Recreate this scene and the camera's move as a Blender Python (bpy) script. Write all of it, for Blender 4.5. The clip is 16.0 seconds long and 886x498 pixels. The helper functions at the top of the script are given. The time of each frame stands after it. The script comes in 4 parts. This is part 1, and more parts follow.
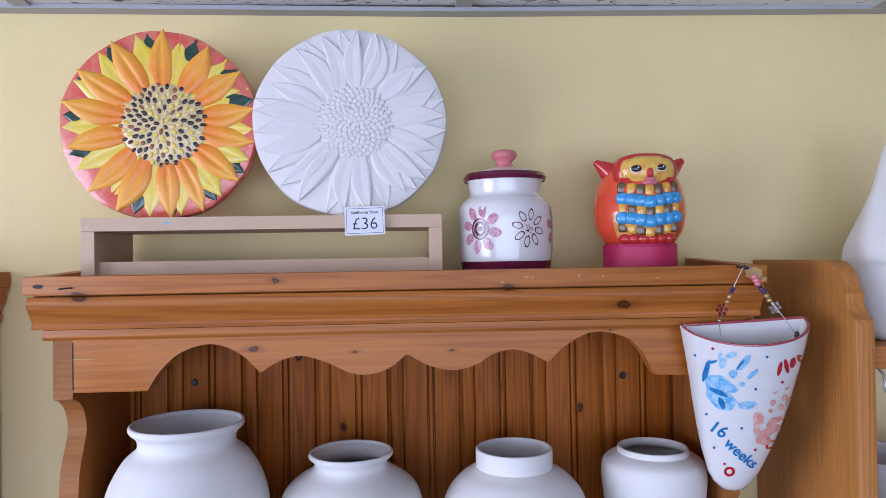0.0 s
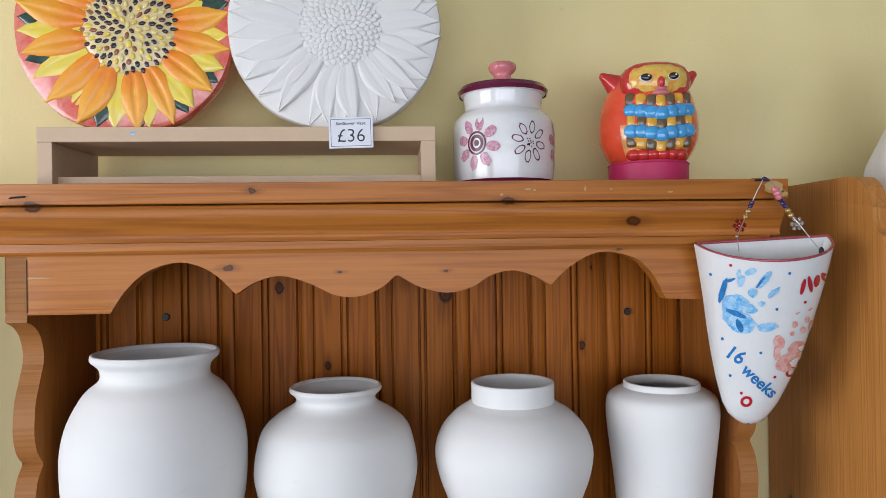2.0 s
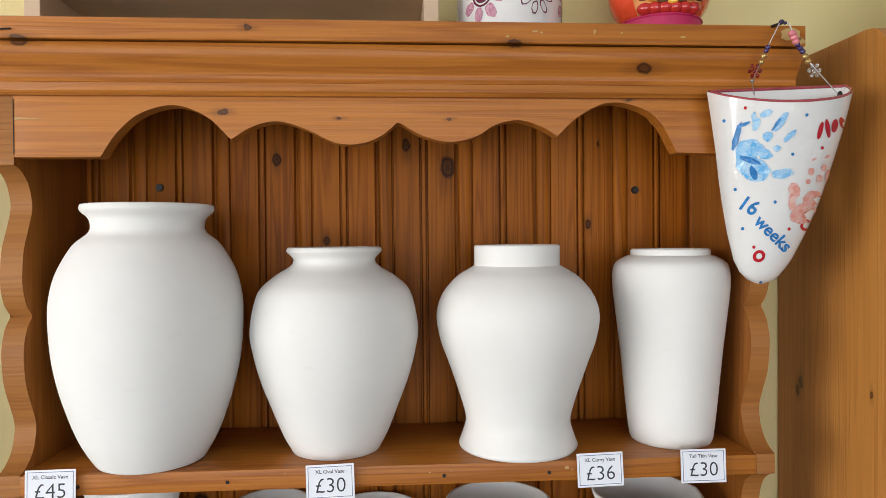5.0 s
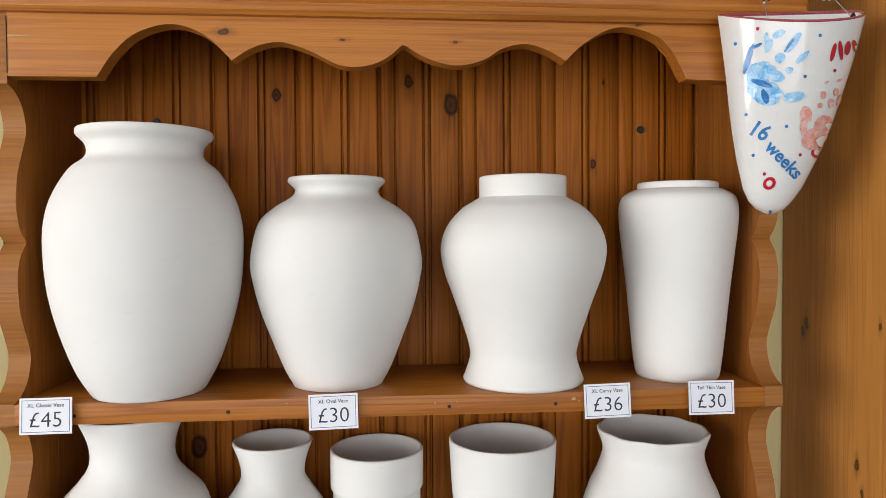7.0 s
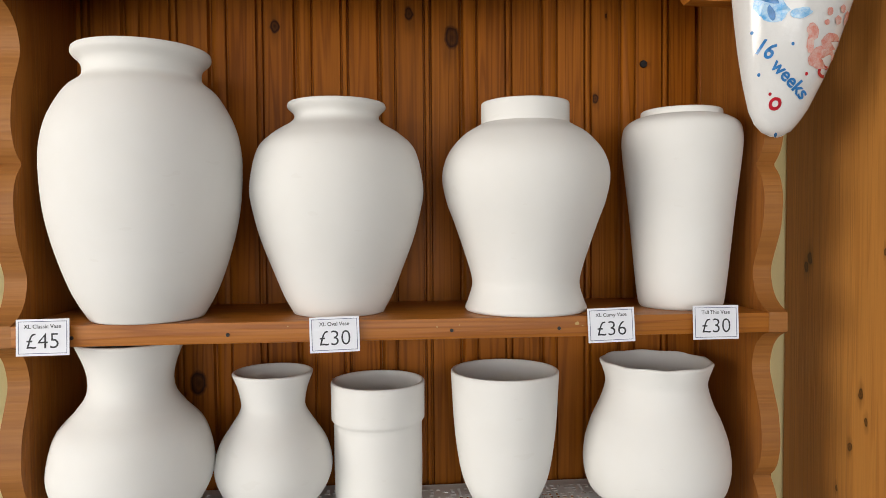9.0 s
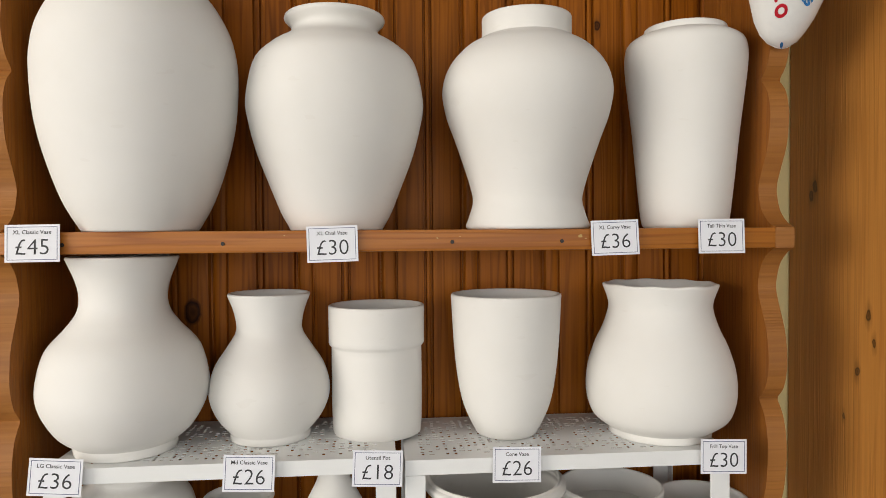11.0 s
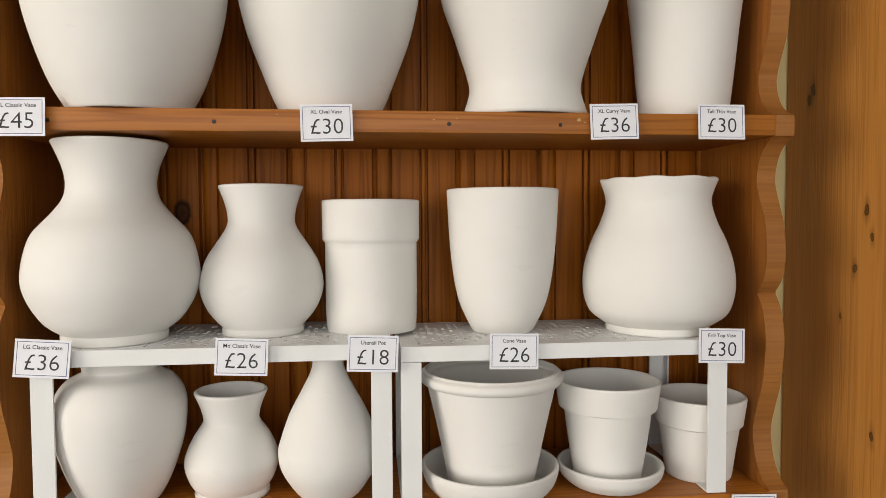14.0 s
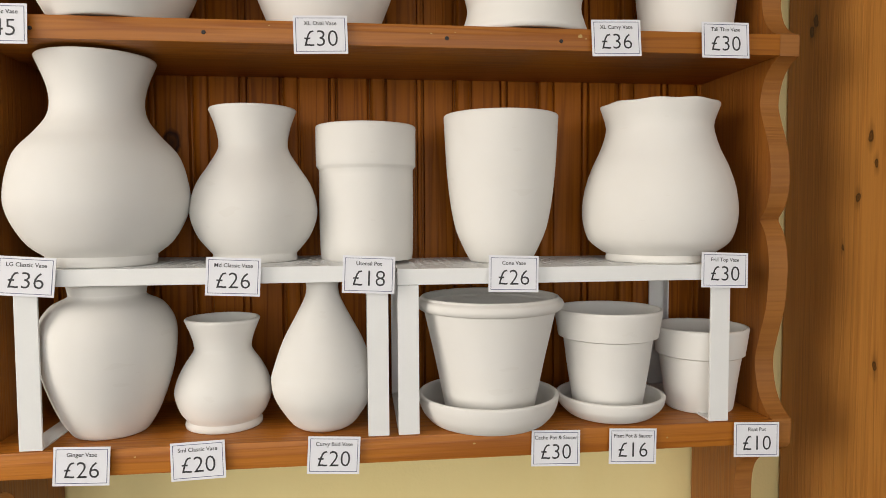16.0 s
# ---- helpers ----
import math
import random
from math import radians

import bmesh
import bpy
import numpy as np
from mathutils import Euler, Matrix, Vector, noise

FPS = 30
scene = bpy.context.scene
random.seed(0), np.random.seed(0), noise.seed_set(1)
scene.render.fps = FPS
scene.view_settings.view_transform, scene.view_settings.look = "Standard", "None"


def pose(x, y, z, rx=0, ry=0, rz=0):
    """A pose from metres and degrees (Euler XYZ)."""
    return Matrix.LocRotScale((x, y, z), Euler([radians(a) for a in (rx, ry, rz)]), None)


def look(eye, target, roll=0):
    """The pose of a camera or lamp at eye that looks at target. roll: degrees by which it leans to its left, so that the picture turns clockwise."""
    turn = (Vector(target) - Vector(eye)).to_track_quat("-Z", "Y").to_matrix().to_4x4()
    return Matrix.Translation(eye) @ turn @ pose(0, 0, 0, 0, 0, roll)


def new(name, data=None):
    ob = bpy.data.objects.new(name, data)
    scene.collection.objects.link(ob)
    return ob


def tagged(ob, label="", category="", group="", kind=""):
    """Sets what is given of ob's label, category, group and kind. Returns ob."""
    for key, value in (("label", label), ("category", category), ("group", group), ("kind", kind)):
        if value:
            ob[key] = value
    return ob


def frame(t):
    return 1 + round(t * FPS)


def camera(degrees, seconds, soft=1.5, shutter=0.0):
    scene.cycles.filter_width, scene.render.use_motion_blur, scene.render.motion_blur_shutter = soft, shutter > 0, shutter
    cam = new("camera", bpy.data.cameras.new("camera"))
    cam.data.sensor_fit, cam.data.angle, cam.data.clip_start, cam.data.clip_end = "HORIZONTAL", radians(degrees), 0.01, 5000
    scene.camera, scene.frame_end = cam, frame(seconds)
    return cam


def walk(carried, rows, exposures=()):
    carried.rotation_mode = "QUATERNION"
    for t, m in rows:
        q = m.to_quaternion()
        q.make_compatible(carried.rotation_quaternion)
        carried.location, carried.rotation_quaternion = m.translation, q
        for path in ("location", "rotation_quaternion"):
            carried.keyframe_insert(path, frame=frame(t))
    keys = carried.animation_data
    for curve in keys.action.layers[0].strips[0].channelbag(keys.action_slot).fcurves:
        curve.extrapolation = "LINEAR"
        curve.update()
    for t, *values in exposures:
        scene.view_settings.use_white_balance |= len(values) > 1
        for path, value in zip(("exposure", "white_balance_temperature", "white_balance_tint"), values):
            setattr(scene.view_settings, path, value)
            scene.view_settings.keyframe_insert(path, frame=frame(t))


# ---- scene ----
cam = camera(66.0, 16.0, 0.8)
PATH = [
    (0, (0.065, 0.06, 1.837), (0.163, 2.058, 1.861), -0.9),
    (0.5, (0.068, 0.071, 1.822), (0.172, 2.068, 1.837), -0.9),
    (1, (0.063, 0.093, 1.797), (0.184, 2.089, 1.805), -0.8),
    (1.5, (0.06, 0.112, 1.774), (0.182, 2.108, 1.781), -0.8),
    (2, (0.061, 0.13, 1.75), (0.194, 2.125, 1.751), -0.8),
    (2.5, (0.067, 0.146, 1.726), (0.201, 2.142, 1.719), -0.7),
    (3, (0.064, 0.149, 1.706), (0.197, 2.145, 1.688), -0.7),
    (3.5, (0.062, 0.144, 1.679), (0.195, 2.139, 1.66), -0.6),
    (4, (0.063, 0.148, 1.65), (0.192, 2.143, 1.626), -0.5),
    (6.5, (0.046, 0.163, 1.552), (0.196, 2.157, 1.504), -0.3),
    (7, (0.044, 0.169, 1.534), (0.202, 2.162, 1.481), -0.3),
    (7.5, (0.045, 0.176, 1.512), (0.206, 2.168, 1.454), -0.4),
    (8, (0.045, 0.172, 1.497), (0.211, 2.164, 1.434), -0.3),
    (8.5, (0.04, 0.176, 1.48), (0.204, 2.168, 1.407), -0.3),
    (9, (0.038, 0.176, 1.462), (0.207, 2.167, 1.387), -0.4),
    (11.5, (0.034, 0.19, 1.341), (0.219, 2.181, 1.287), -0.4),
    (12, (0.033, 0.189, 1.32), (0.226, 2.178, 1.261), -0.4),
    (12.5, (0.028, 0.193, 1.3), (0.227, 2.182, 1.23), -0.3),
    (13, (0.026, 0.194, 1.286), (0.229, 2.183, 1.218), -0.4),
    (13.5, (0.027, 0.196, 1.28), (0.239, 2.183, 1.194), -0.3),
    (14, (0.027, 0.198, 1.26), (0.239, 2.185, 1.17), -0.3),
    (14.5, (0.026, 0.203, 1.236), (0.247, 2.188, 1.14), -0.4),
    (15, (0.021, 0.209, 1.214), (0.248, 2.193, 1.112), -0.4),
    (15.5, (0.021, 0.213, 1.197), (0.253, 2.197, 1.09), -0.3),
    (16, (0.022, 0.213, 1.188), (0.259, 2.195, 1.078), -0.3),
]

EXPOSURES = [(0.0, -0.44, 5150, 22), (2.0, -0.40, 5750, 11), (3.5, -0.25, 6200, 9), (7.0, -0.33, 6400, 10), (9.0, -0.41, 6700, 10), (16.0, -0.51, 7150, 11)]
walk(cam, [(t, look(eye, target, roll)) for t, eye, target, roll in PATH], EXPOSURES)
SIDE_POWER, FRONT_POWER = 86.0, 94.0

# ---------------------------------------------------------------- light
world = bpy.data.worlds.new("sky")
scene.world = world
world.use_nodes = True
sky = world.node_tree.nodes.new("ShaderNodeTexSky")
sky.sky_type, sky.sun_disc = "NISHITA", False
sky.sun_elevation, sky.sun_rotation = radians(40), radians(-70)
world.node_tree.links.new(sky.outputs["Color"], world.node_tree.nodes["Background"].inputs["Color"])
world.node_tree.nodes["Background"].inputs["Strength"].default_value = 0.1


def window_lamp(name, m, w, h, power, colour):
    data = bpy.data.lights.new(name, "AREA")
    data.shape, data.size, data.size_y, data.energy, data.color = "RECTANGLE", w, h, power, colour
    ob = new(name, data)
    ob.matrix_world = m
    return ob


window_lamp("window_light_side", pose(-2.54, -0.75, 1.45, 0, -90, 0), 1.5, 1.9, SIDE_POWER, (1.0, 0.97, 0.93))
window_lamp("window_light_front", pose(-0.1, -3.04, 1.45, 90, 0, 0), 4.2, 1.6, FRONT_POWER, (0.95, 0.97, 1.0))


# ---------------------------------------------------------------- node helpers
class Nodes:
    """A material's node tree with short calls for its nodes."""

    def __init__(self, name):
        self.mat = bpy.data.materials.new(name)
        self.mat.use_nodes = True
        self.tree = self.mat.node_tree
        self.bsdf = self.tree.nodes["Principled BSDF"]

    def add(self, kind, **values):
        node = self.tree.nodes.new(kind)
        for key, value in values.items():
            if key in node.inputs:
                self.put(node.inputs[key], value)
        return node

    def put(self, socket, value):
        if hasattr(value, "is_output"):
            self.tree.links.new(value, socket)
        else:
            socket.default_value = value

    def math(self, op, a, b=0.0, c=0.0):
        node = self.tree.nodes.new("ShaderNodeMath")
        node.operation = op
        for socket, value in zip(node.inputs, (a, b, c)):
            self.put(socket, value)
        return node.outputs[0]

    def place(self, scale=(1, 1, 1), world_space=False, offset=None):
        if world_space:
            out = self.tree.nodes.new("ShaderNodeNewGeometry").outputs["Position"]
        else:
            out = self.tree.nodes.new("ShaderNodeTexCoord").outputs["Object"]
        if offset is not None:
            add = self.tree.nodes.new("ShaderNodeVectorMath")
            add.operation = "ADD"
            self.put(add.inputs[0], out)
            self.put(add.inputs[1], offset)
            out = add.outputs[0]
        node = self.tree.nodes.new("ShaderNodeMapping")
        node.inputs["Scale"].default_value = scale
        self.put(node.inputs["Vector"], out)
        return node.outputs[0]

    def noise(self, vector, scale, detail=4.0, rough=0.55, distortion=0.0):
        return self.add("ShaderNodeTexNoise", Vector=vector, Scale=scale, Detail=detail, Roughness=rough, Distortion=distortion).outputs["Fac"]

    def ramp(self, fac, *stops):
        node = self.add("ShaderNodeValToRGB", Fac=fac)
        band = node.color_ramp
        while len(band.elements) < len(stops):
            band.elements.new(0.5)
        for element, (at, colour) in zip(band.elements, stops):
            element.position = at
            element.color = (*colour, 1) if len(colour) == 3 else colour
        return node.outputs["Color"]

    def mix(self, fac, a, b, blend="MIX"):
        node = self.tree.nodes.new("ShaderNodeMix")
        node.data_type, node.blend_type = "RGBA", blend
        self.put(node.inputs[0], fac)
        for socket, value in ((node.inputs[6], a), (node.inputs[7], b)):
            self.put(socket, (*value, 1) if isinstance(value, tuple) and len(value) == 3 else value)
        return node.outputs[2]

    def finish(self, colour, rough, bump=None, strength=0.2, distance=0.001, **extra):
        self.put(self.bsdf.inputs["Base Color"], (*colour, 1) if isinstance(colour, tuple) and len(colour) == 3 else colour)
        self.put(self.bsdf.inputs["Roughness"], rough)
        if bump is not None:
            node = self.add("ShaderNodeBump", Height=bump, Strength=strength, Distance=distance)
            self.tree.links.new(node.outputs["Normal"], self.bsdf.inputs["Normal"])
        for key, value in extra.items():
            self.put(self.bsdf.inputs[key.replace("_", " ")], value)
        return self.mat


def spread(n):
    """A random offset for each object, so that no two boards share their grain."""
    info = n.tree.nodes.new("ShaderNodeObjectInfo")
    node = n.tree.nodes.new("ShaderNodeVectorMath")
    node.operation = "SCALE"
    n.put(node.inputs[0], (3.1, 5.7, 4.3))
    n.put(node.inputs["Scale"], info.outputs["Random"])
    return node.outputs[0], info.outputs["Random"]


def pine(name, along, light, dark, rough=0.38, knots=(), tone=0.25, gloss=0.35):
    """Varnished pine whose grain runs along one axis; knots are (place, radius)."""
    n = Nodes(name)
    offset, rnd = spread(n)
    long_, across = 0.75, 26.0
    scale = tuple(long_ if a == along else across for a in "xyz")
    wide = tuple(0.55 if a == along else 7.0 for a in "xyz")
    fine = tuple(6.0 if a == along else 420.0 for a in "xyz")
    grain = n.noise(n.place(scale, offset=offset), 1.6, 3.0, 0.5, 0.2)
    broad = n.noise(n.place(wide, offset=offset), 1.0, 3.0, 0.5, 0.4)
    fibre = n.noise(n.place(fine, offset=offset), 1.0, 2.0, 0.6)
    bands = n.math("MULTIPLY_ADD", n.math("SINE", n.math("MULTIPLY", grain, 52.0)), 0.5, 0.5)
    line = n.math("POWER", bands, 2.2)
    fac = n.math("ADD", n.math("MULTIPLY", line, 0.22), n.math("MULTIPLY", broad, 0.72))
    colour = n.ramp(fac, (0.12, light), (0.85, dark))
    colour = n.mix(n.math("MULTIPLY", n.math("POWER", fibre, 1.5), 0.50), colour, tuple(c * 0.62 for c in dark))
    shade = n.math("ADD", 1.0 - tone / 2, n.math("MULTIPLY", rnd, tone))
    grey = n.tree.nodes.new("ShaderNodeCombineColor")
    for k in range(3):
        n.put(grey.inputs[k], shade)
    colour = n.mix(1.0, colour, grey.outputs[0], "MULTIPLY")
    if knots:
        place = n.place((1, 1, 1), world_space=True)
        wob = n.add("ShaderNodeTexNoise", Vector=place, Scale=90.0, Detail=2.0).outputs["Color"]
        shift = n.tree.nodes.new("ShaderNodeVectorMath")
        shift.operation = "MULTIPLY_ADD"
        n.put(shift.inputs[0], wob)
        n.put(shift.inputs[1], (0.006, 0.006, 0.006))
        n.put(shift.inputs[2], place)
        for at, radius in knots:
            away = n.tree.nodes.new("ShaderNodeVectorMath")
            away.operation = "SUBTRACT"
            n.put(away.inputs[0], shift.outputs[0])
            n.put(away.inputs[1], tuple(c + 0.003 for c in at))
            flat = n.tree.nodes.new("ShaderNodeVectorMath")
            flat.operation = "MULTIPLY"
            n.put(flat.inputs[0], away.outputs[0])
            n.put(flat.inputs[1], tuple(0.62 if a == along else 1.0 for a in "xyz"))
            length = n.tree.nodes.new("ShaderNodeVectorMath")
            length.operation = "LENGTH"
            n.put(length.inputs[0], flat.outputs[0])
            d = n.math("DIVIDE", length.outputs["Value"], radius)
            core = n.ramp(d, (0.0, (0.95, 0.95, 0.95)), (0.45, (0.78, 0.78, 0.78)), (0.75, (1, 1, 1)), (1.0, (0.5, 0.5, 0.5)))
            core_fac = n.math("MULTIPLY", core, n.math("LESS_THAN", d, 1.02))
            drawn = n.tree.nodes.new("ShaderNodeVectorMath")
            drawn.operation = "MULTIPLY"
            n.put(drawn.inputs[0], away.outputs[0])
            n.put(drawn.inputs[1], tuple(0.42 if a == along else 1.25 for a in "xyz"))
            far = n.tree.nodes.new("ShaderNodeVectorMath")
            far.operation = "LENGTH"
            n.put(far.inputs[0], drawn.outputs[0])
            reach = n.math("MAXIMUM", n.math("SUBTRACT", 1.0, n.math("DIVIDE", far.outputs["Value"], radius * 2.2)), 0.0)
            halo = n.math("MULTIPLY", reach, n.math("MULTIPLY_ADD", fibre, 0.9, 0.1))
            fac_k = n.math("MINIMUM", n.math("MAXIMUM", core_fac, halo), 1.0)
            colour = n.mix(fac_k, colour, tuple(c * 0.16 for c in dark))
    return n.finish(colour, n.math("ADD", rough, n.math("MULTIPLY", broad, 0.12)), n.math("ADD", n.math("MULTIPLY", line, 0.5), fibre), 0.4, 0.0008, Coat_Weight=gloss * 0.25, Coat_Roughness=0.25, Specular_IOR_Level=gloss)


def paint(name, colour, rough, speck=0.05, grain=300.0, bump=0.1, **extra):
    n = Nodes(name)
    place = n.place()
    a, b = n.noise(place, 14.0, 4.0), n.noise(place, grain, 3.0)
    both = n.math("ADD", n.math("MULTIPLY", a, 0.7), n.math("MULTIPLY", b, 0.3))
    base = n.ramp(both, (0.3, tuple(c * (1 - speck) for c in colour)), (0.7, tuple(min(1, c * (1 + speck * 0.6)) for c in colour)))
    return n.finish(base, rough, n.math("ADD", b, n.math("MULTIPLY", a, 2.0)), bump, 0.0006, **extra)


def bisque_material():
    """Unglazed white biscuit ware: chalky, with faint rub marks."""
    n = Nodes("bisque")
    offset, _ = spread(n)
    place = n.place(offset=offset)
    cloud, dust = n.noise(place, 9.0, 4.0), n.noise(place, 700.0, 2.0)
    rub = n.math("GREATER_THAN", n.noise(n.place((1, 1, 3), offset=offset), 26.0, 2.0, 0.4), 0.72)
    colour = n.ramp(cloud, (0.3, (0.765, 0.750, 0.715)), (0.7, (0.805, 0.793, 0.765)))
    colour = n.mix(n.math("MULTIPLY", rub, 0.10), colour, (0.62, 0.58, 0.52))
    return n.finish(colour, 0.82, n.math("ADD", dust, n.math("MULTIPLY", cloud, 3.0)), 0.1, 0.0004, Specular_IOR_Level=0.25)


def wall_material():
    """Yellow emulsion on a slightly uneven plastered wall."""
    n = Nodes("yellow_wall")
    place = n.place()
    cloud, roll = n.noise(place, 2.5, 3.0), n.noise(place, 260.0, 3.0)
    smear = n.noise(n.place((1, 1, 0.35)), 16.0, 4.0)
    colour = n.ramp(n.math("ADD", n.math("MULTIPLY", cloud, 0.6), n.math("MULTIPLY", smear, 0.4)), (0.35, (0.81, 0.68, 0.315)), (0.65, (0.85, 0.73, 0.365)))
    mark = n.math("GREATER_THAN", n.noise(place, 60.0, 2.0, 0.3), 0.79)
    colour = n.mix(n.math("MULTIPLY", mark, 0.12), colour, (0.45, 0.37, 0.2))
    return n.finish(colour, 0.62, n.math("ADD", roll, n.math("MULTIPLY", smear, 4.0)), 0.25, 0.0012)


def ceiling_material():
    """Mineral-fibre ceiling tile: white, with pits and worm-like fissures."""
    n = Nodes("ceiling_tile")
    place = n.place((1.0, 2.6, 1.0))
    fissure = n.noise(place, 42.0, 3.0, 0.6, 0.8)
    pits = n.noise(n.place(), 260.0, 2.0)
    hole = n.math("MAXIMUM", n.math("GREATER_THAN", fissure, 0.63), n.math("GREATER_THAN", pits, 0.72))
    colour = n.mix(hole, (0.82, 0.83, 0.86), (0.16, 0.16, 0.17))
    return n.finish(colour, 0.9, n.math("SUBTRACT", pits, n.math("MULTIPLY", hole, 2.0)), 0.6, 0.002)


PINE_LIGHT, PINE_DARK = (0.61, 0.226, 0.028), (0.26, 0.066, 0.006)
M_BISQUE = bisque_material()
M_WALL = wall_material()
M_CEILING = ceiling_material()
M_TRIM = paint("ceiling_trim", (0.42, 0.43, 0.45), 0.5)
M_PINE_X = pine("pine_along_x", "x", PINE_LIGHT, PINE_DARK)
M_PINE_CORNICE = pine("pine_cornice", "x", PINE_LIGHT, PINE_DARK, knots=(((-0.308, 0.848, 1.799), 0.006), ((-0.088, 0.848, 1.813), 0.003), ((0.179, 0.848, 1.800), 0.005), ((0.317, 0.853, 1.777), 0.006), ((-0.02, 0.856, 1.768), 0.0025)), tone=0.08)
M_PINE_VALANCE = pine("pine_valance", "x", PINE_LIGHT, PINE_DARK, knots=(((-0.119, 0.868, 1.733), 0.0035), ((0.0, 0.868, 1.728), 0.002), ((0.113, 0.868, 1.727), 0.002), ((0.305, 0.868, 1.748), 0.002)), tone=0.05)
M_PINE_Z = pine("pine_side", "z", (0.43, 0.160, 0.026), (0.21, 0.060, 0.008), tone=0.1)
M_PINE_EDGE = pine("pine_cut_edge", "x", (0.44, 0.180, 0.040), (0.26, 0.095, 0.020), rough=0.5, tone=0.1)
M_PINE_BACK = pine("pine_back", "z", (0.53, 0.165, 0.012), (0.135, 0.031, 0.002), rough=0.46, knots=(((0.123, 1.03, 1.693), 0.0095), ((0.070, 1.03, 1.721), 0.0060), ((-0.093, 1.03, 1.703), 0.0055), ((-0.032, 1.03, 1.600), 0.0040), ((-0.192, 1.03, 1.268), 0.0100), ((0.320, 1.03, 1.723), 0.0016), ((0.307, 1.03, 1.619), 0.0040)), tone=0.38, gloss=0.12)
M_PINE_NEXT = pine("pine_next", "z", (0.62, 0.275, 0.060), (0.36, 0.128, 0.022), rough=0.42, knots=(((0.57, 0.895, 1.267), 0.0040), ((0.57, 0.881, 1.019), 0.0040), ((0.57, 0.860, 1.428), 0.0030), ((0.57, 0.990, 1.415), 0.0050), ((0.57, 0.934, 1.144), 0.0025), ((0.57, 0.912, 1.201), 0.0035), ((0.57, 0.997, 1.404), 0.0045), ((0.57, 0.886, 1.237), 0.0030)), tone=0.05)
M_BARE = paint("bare_pine", (0.50, 0.32, 0.11), 0.6, 0.15)
M_RAW = paint("raw_wood", (0.62, 0.455, 0.30), 0.6, 0.08, 120.0, 0.2)
M_METAL = paint("white_powder_coat", (0.80, 0.81, 0.805), 0.38, 0.03, 900.0, 0.12)
M_CARD = paint("white_card", (0.80, 0.81, 0.86), 0.55, 0.02)
M_INK = paint("black_ink", (0.025, 0.025, 0.03), 0.5)
M_NAVY = paint("navy_ink", (0.05, 0.06, 0.16), 0.5)
M_DARK = paint("dark_steel", (0.03, 0.028, 0.027), 0.45, Metallic=0.6)
# Floor and unseen walls are coloured dark to hold down bounced fill light.
M_FLOOR = paint("grey_floor", (0.08, 0.075, 0.07), 0.6)
M_DIM_WALL = paint("dimmed_wall", (0.19, 0.175, 0.15), 0.7)


# ---------------------------------------------------------------- mesh helpers
def link_mesh(name, bm, material, smooth=False):
    bmesh.ops.recalc_face_normals(bm, faces=bm.faces)
    me = bpy.data.meshes.new(name)
    bm.to_mesh(me)
    bm.free()
    for m in material if isinstance(material, (list, tuple)) else [material]:
        me.materials.append(m)
    if smooth:
        me.polygons.foreach_set("use_smooth", [True] * len(me.polygons))
        me.set_sharp_from_angle(angle=radians(smooth if smooth is not True else 40))
    return me


def thing(name, at, label, category, group="", kind=""):
    ob = new(name)
    ob.empty_display_size = 0.05
    ob.matrix_basis = pose(*at)
    return tagged(ob, label, category, group, kind)


def part(name, bm, material, parent, label="", smooth=False, local=False):
    """One mesh object under a thing or a part. Its mesh is given in world places, or in the parent's own with local."""
    base = Vector((0, 0, 0))
    if not local:
        p = parent
        while p is not None:
            base += p.matrix_basis.translation
            p = p.parent
        bmesh.ops.translate(bm, verts=bm.verts, vec=-base)
    ob = new(name, link_mesh(name, bm, material, smooth))
    ob.parent = parent
    return tagged(ob, label)


def solo(name, bm, material, label, category, group="", kind="", smooth=False, at=(0, 0, 0)):
    if Vector(at).length:
        bmesh.ops.translate(bm, verts=bm.verts, vec=-Vector(at))
    ob = new(name, link_mesh(name, bm, material, smooth))
    ob.location = at
    return tagged(ob, label, category, group, kind)


def box(x0, x1, y0, y1, z0, z1, bevel=0.0, bm=None, segments=2):
    own = bmesh.new()
    bmesh.ops.create_cube(own, size=1)
    for v in own.verts:
        v.co = Vector((x0 + (v.co.x + 0.5) * (x1 - x0), y0 + (v.co.y + 0.5) * (y1 - y0), z0 + (v.co.z + 0.5) * (z1 - z0)))
    if bevel:
        bmesh.ops.bevel(own, geom=own.edges[:], offset=bevel, segments=segments, affect="EDGES", profile=0.6)
    return join(bm, own)


def join(bm, own):
    if bm is None:
        return own
    me = bpy.data.meshes.new("joined")
    own.to_mesh(me)
    own.free()
    bm.from_mesh(me)
    bpy.data.meshes.remove(me)
    return bm


def extrude_outline(points, axis, a, b, bevel=0.0):
    """A board cut to an outline. axis y: points are (x, z); axis x: (y, z); axis z: (x, y)."""
    bm = bmesh.new()

    def spot(p, d):
        return {"x": (d, p[0], p[1]), "y": (p[0], d, p[1]), "z": (p[0], p[1], d)}[axis]

    lower = [bm.verts.new(spot(p, a)) for p in points]
    upper = [bm.verts.new(spot(p, b)) for p in points]
    n = len(points)
    caps = [bm.faces.new(lower), bm.faces.new(upper[::-1])]
    rims = [e for f in caps for e in f.edges]
    for i in range(n):
        bm.faces.new((lower[i], lower[(i + 1) % n], upper[(i + 1) % n], upper[i]))
    if bevel:
        bmesh.ops.bevel(bm, geom=list(set(rims)), offset=bevel, segments=2, affect="EDGES", profile=0.6)
    return bm


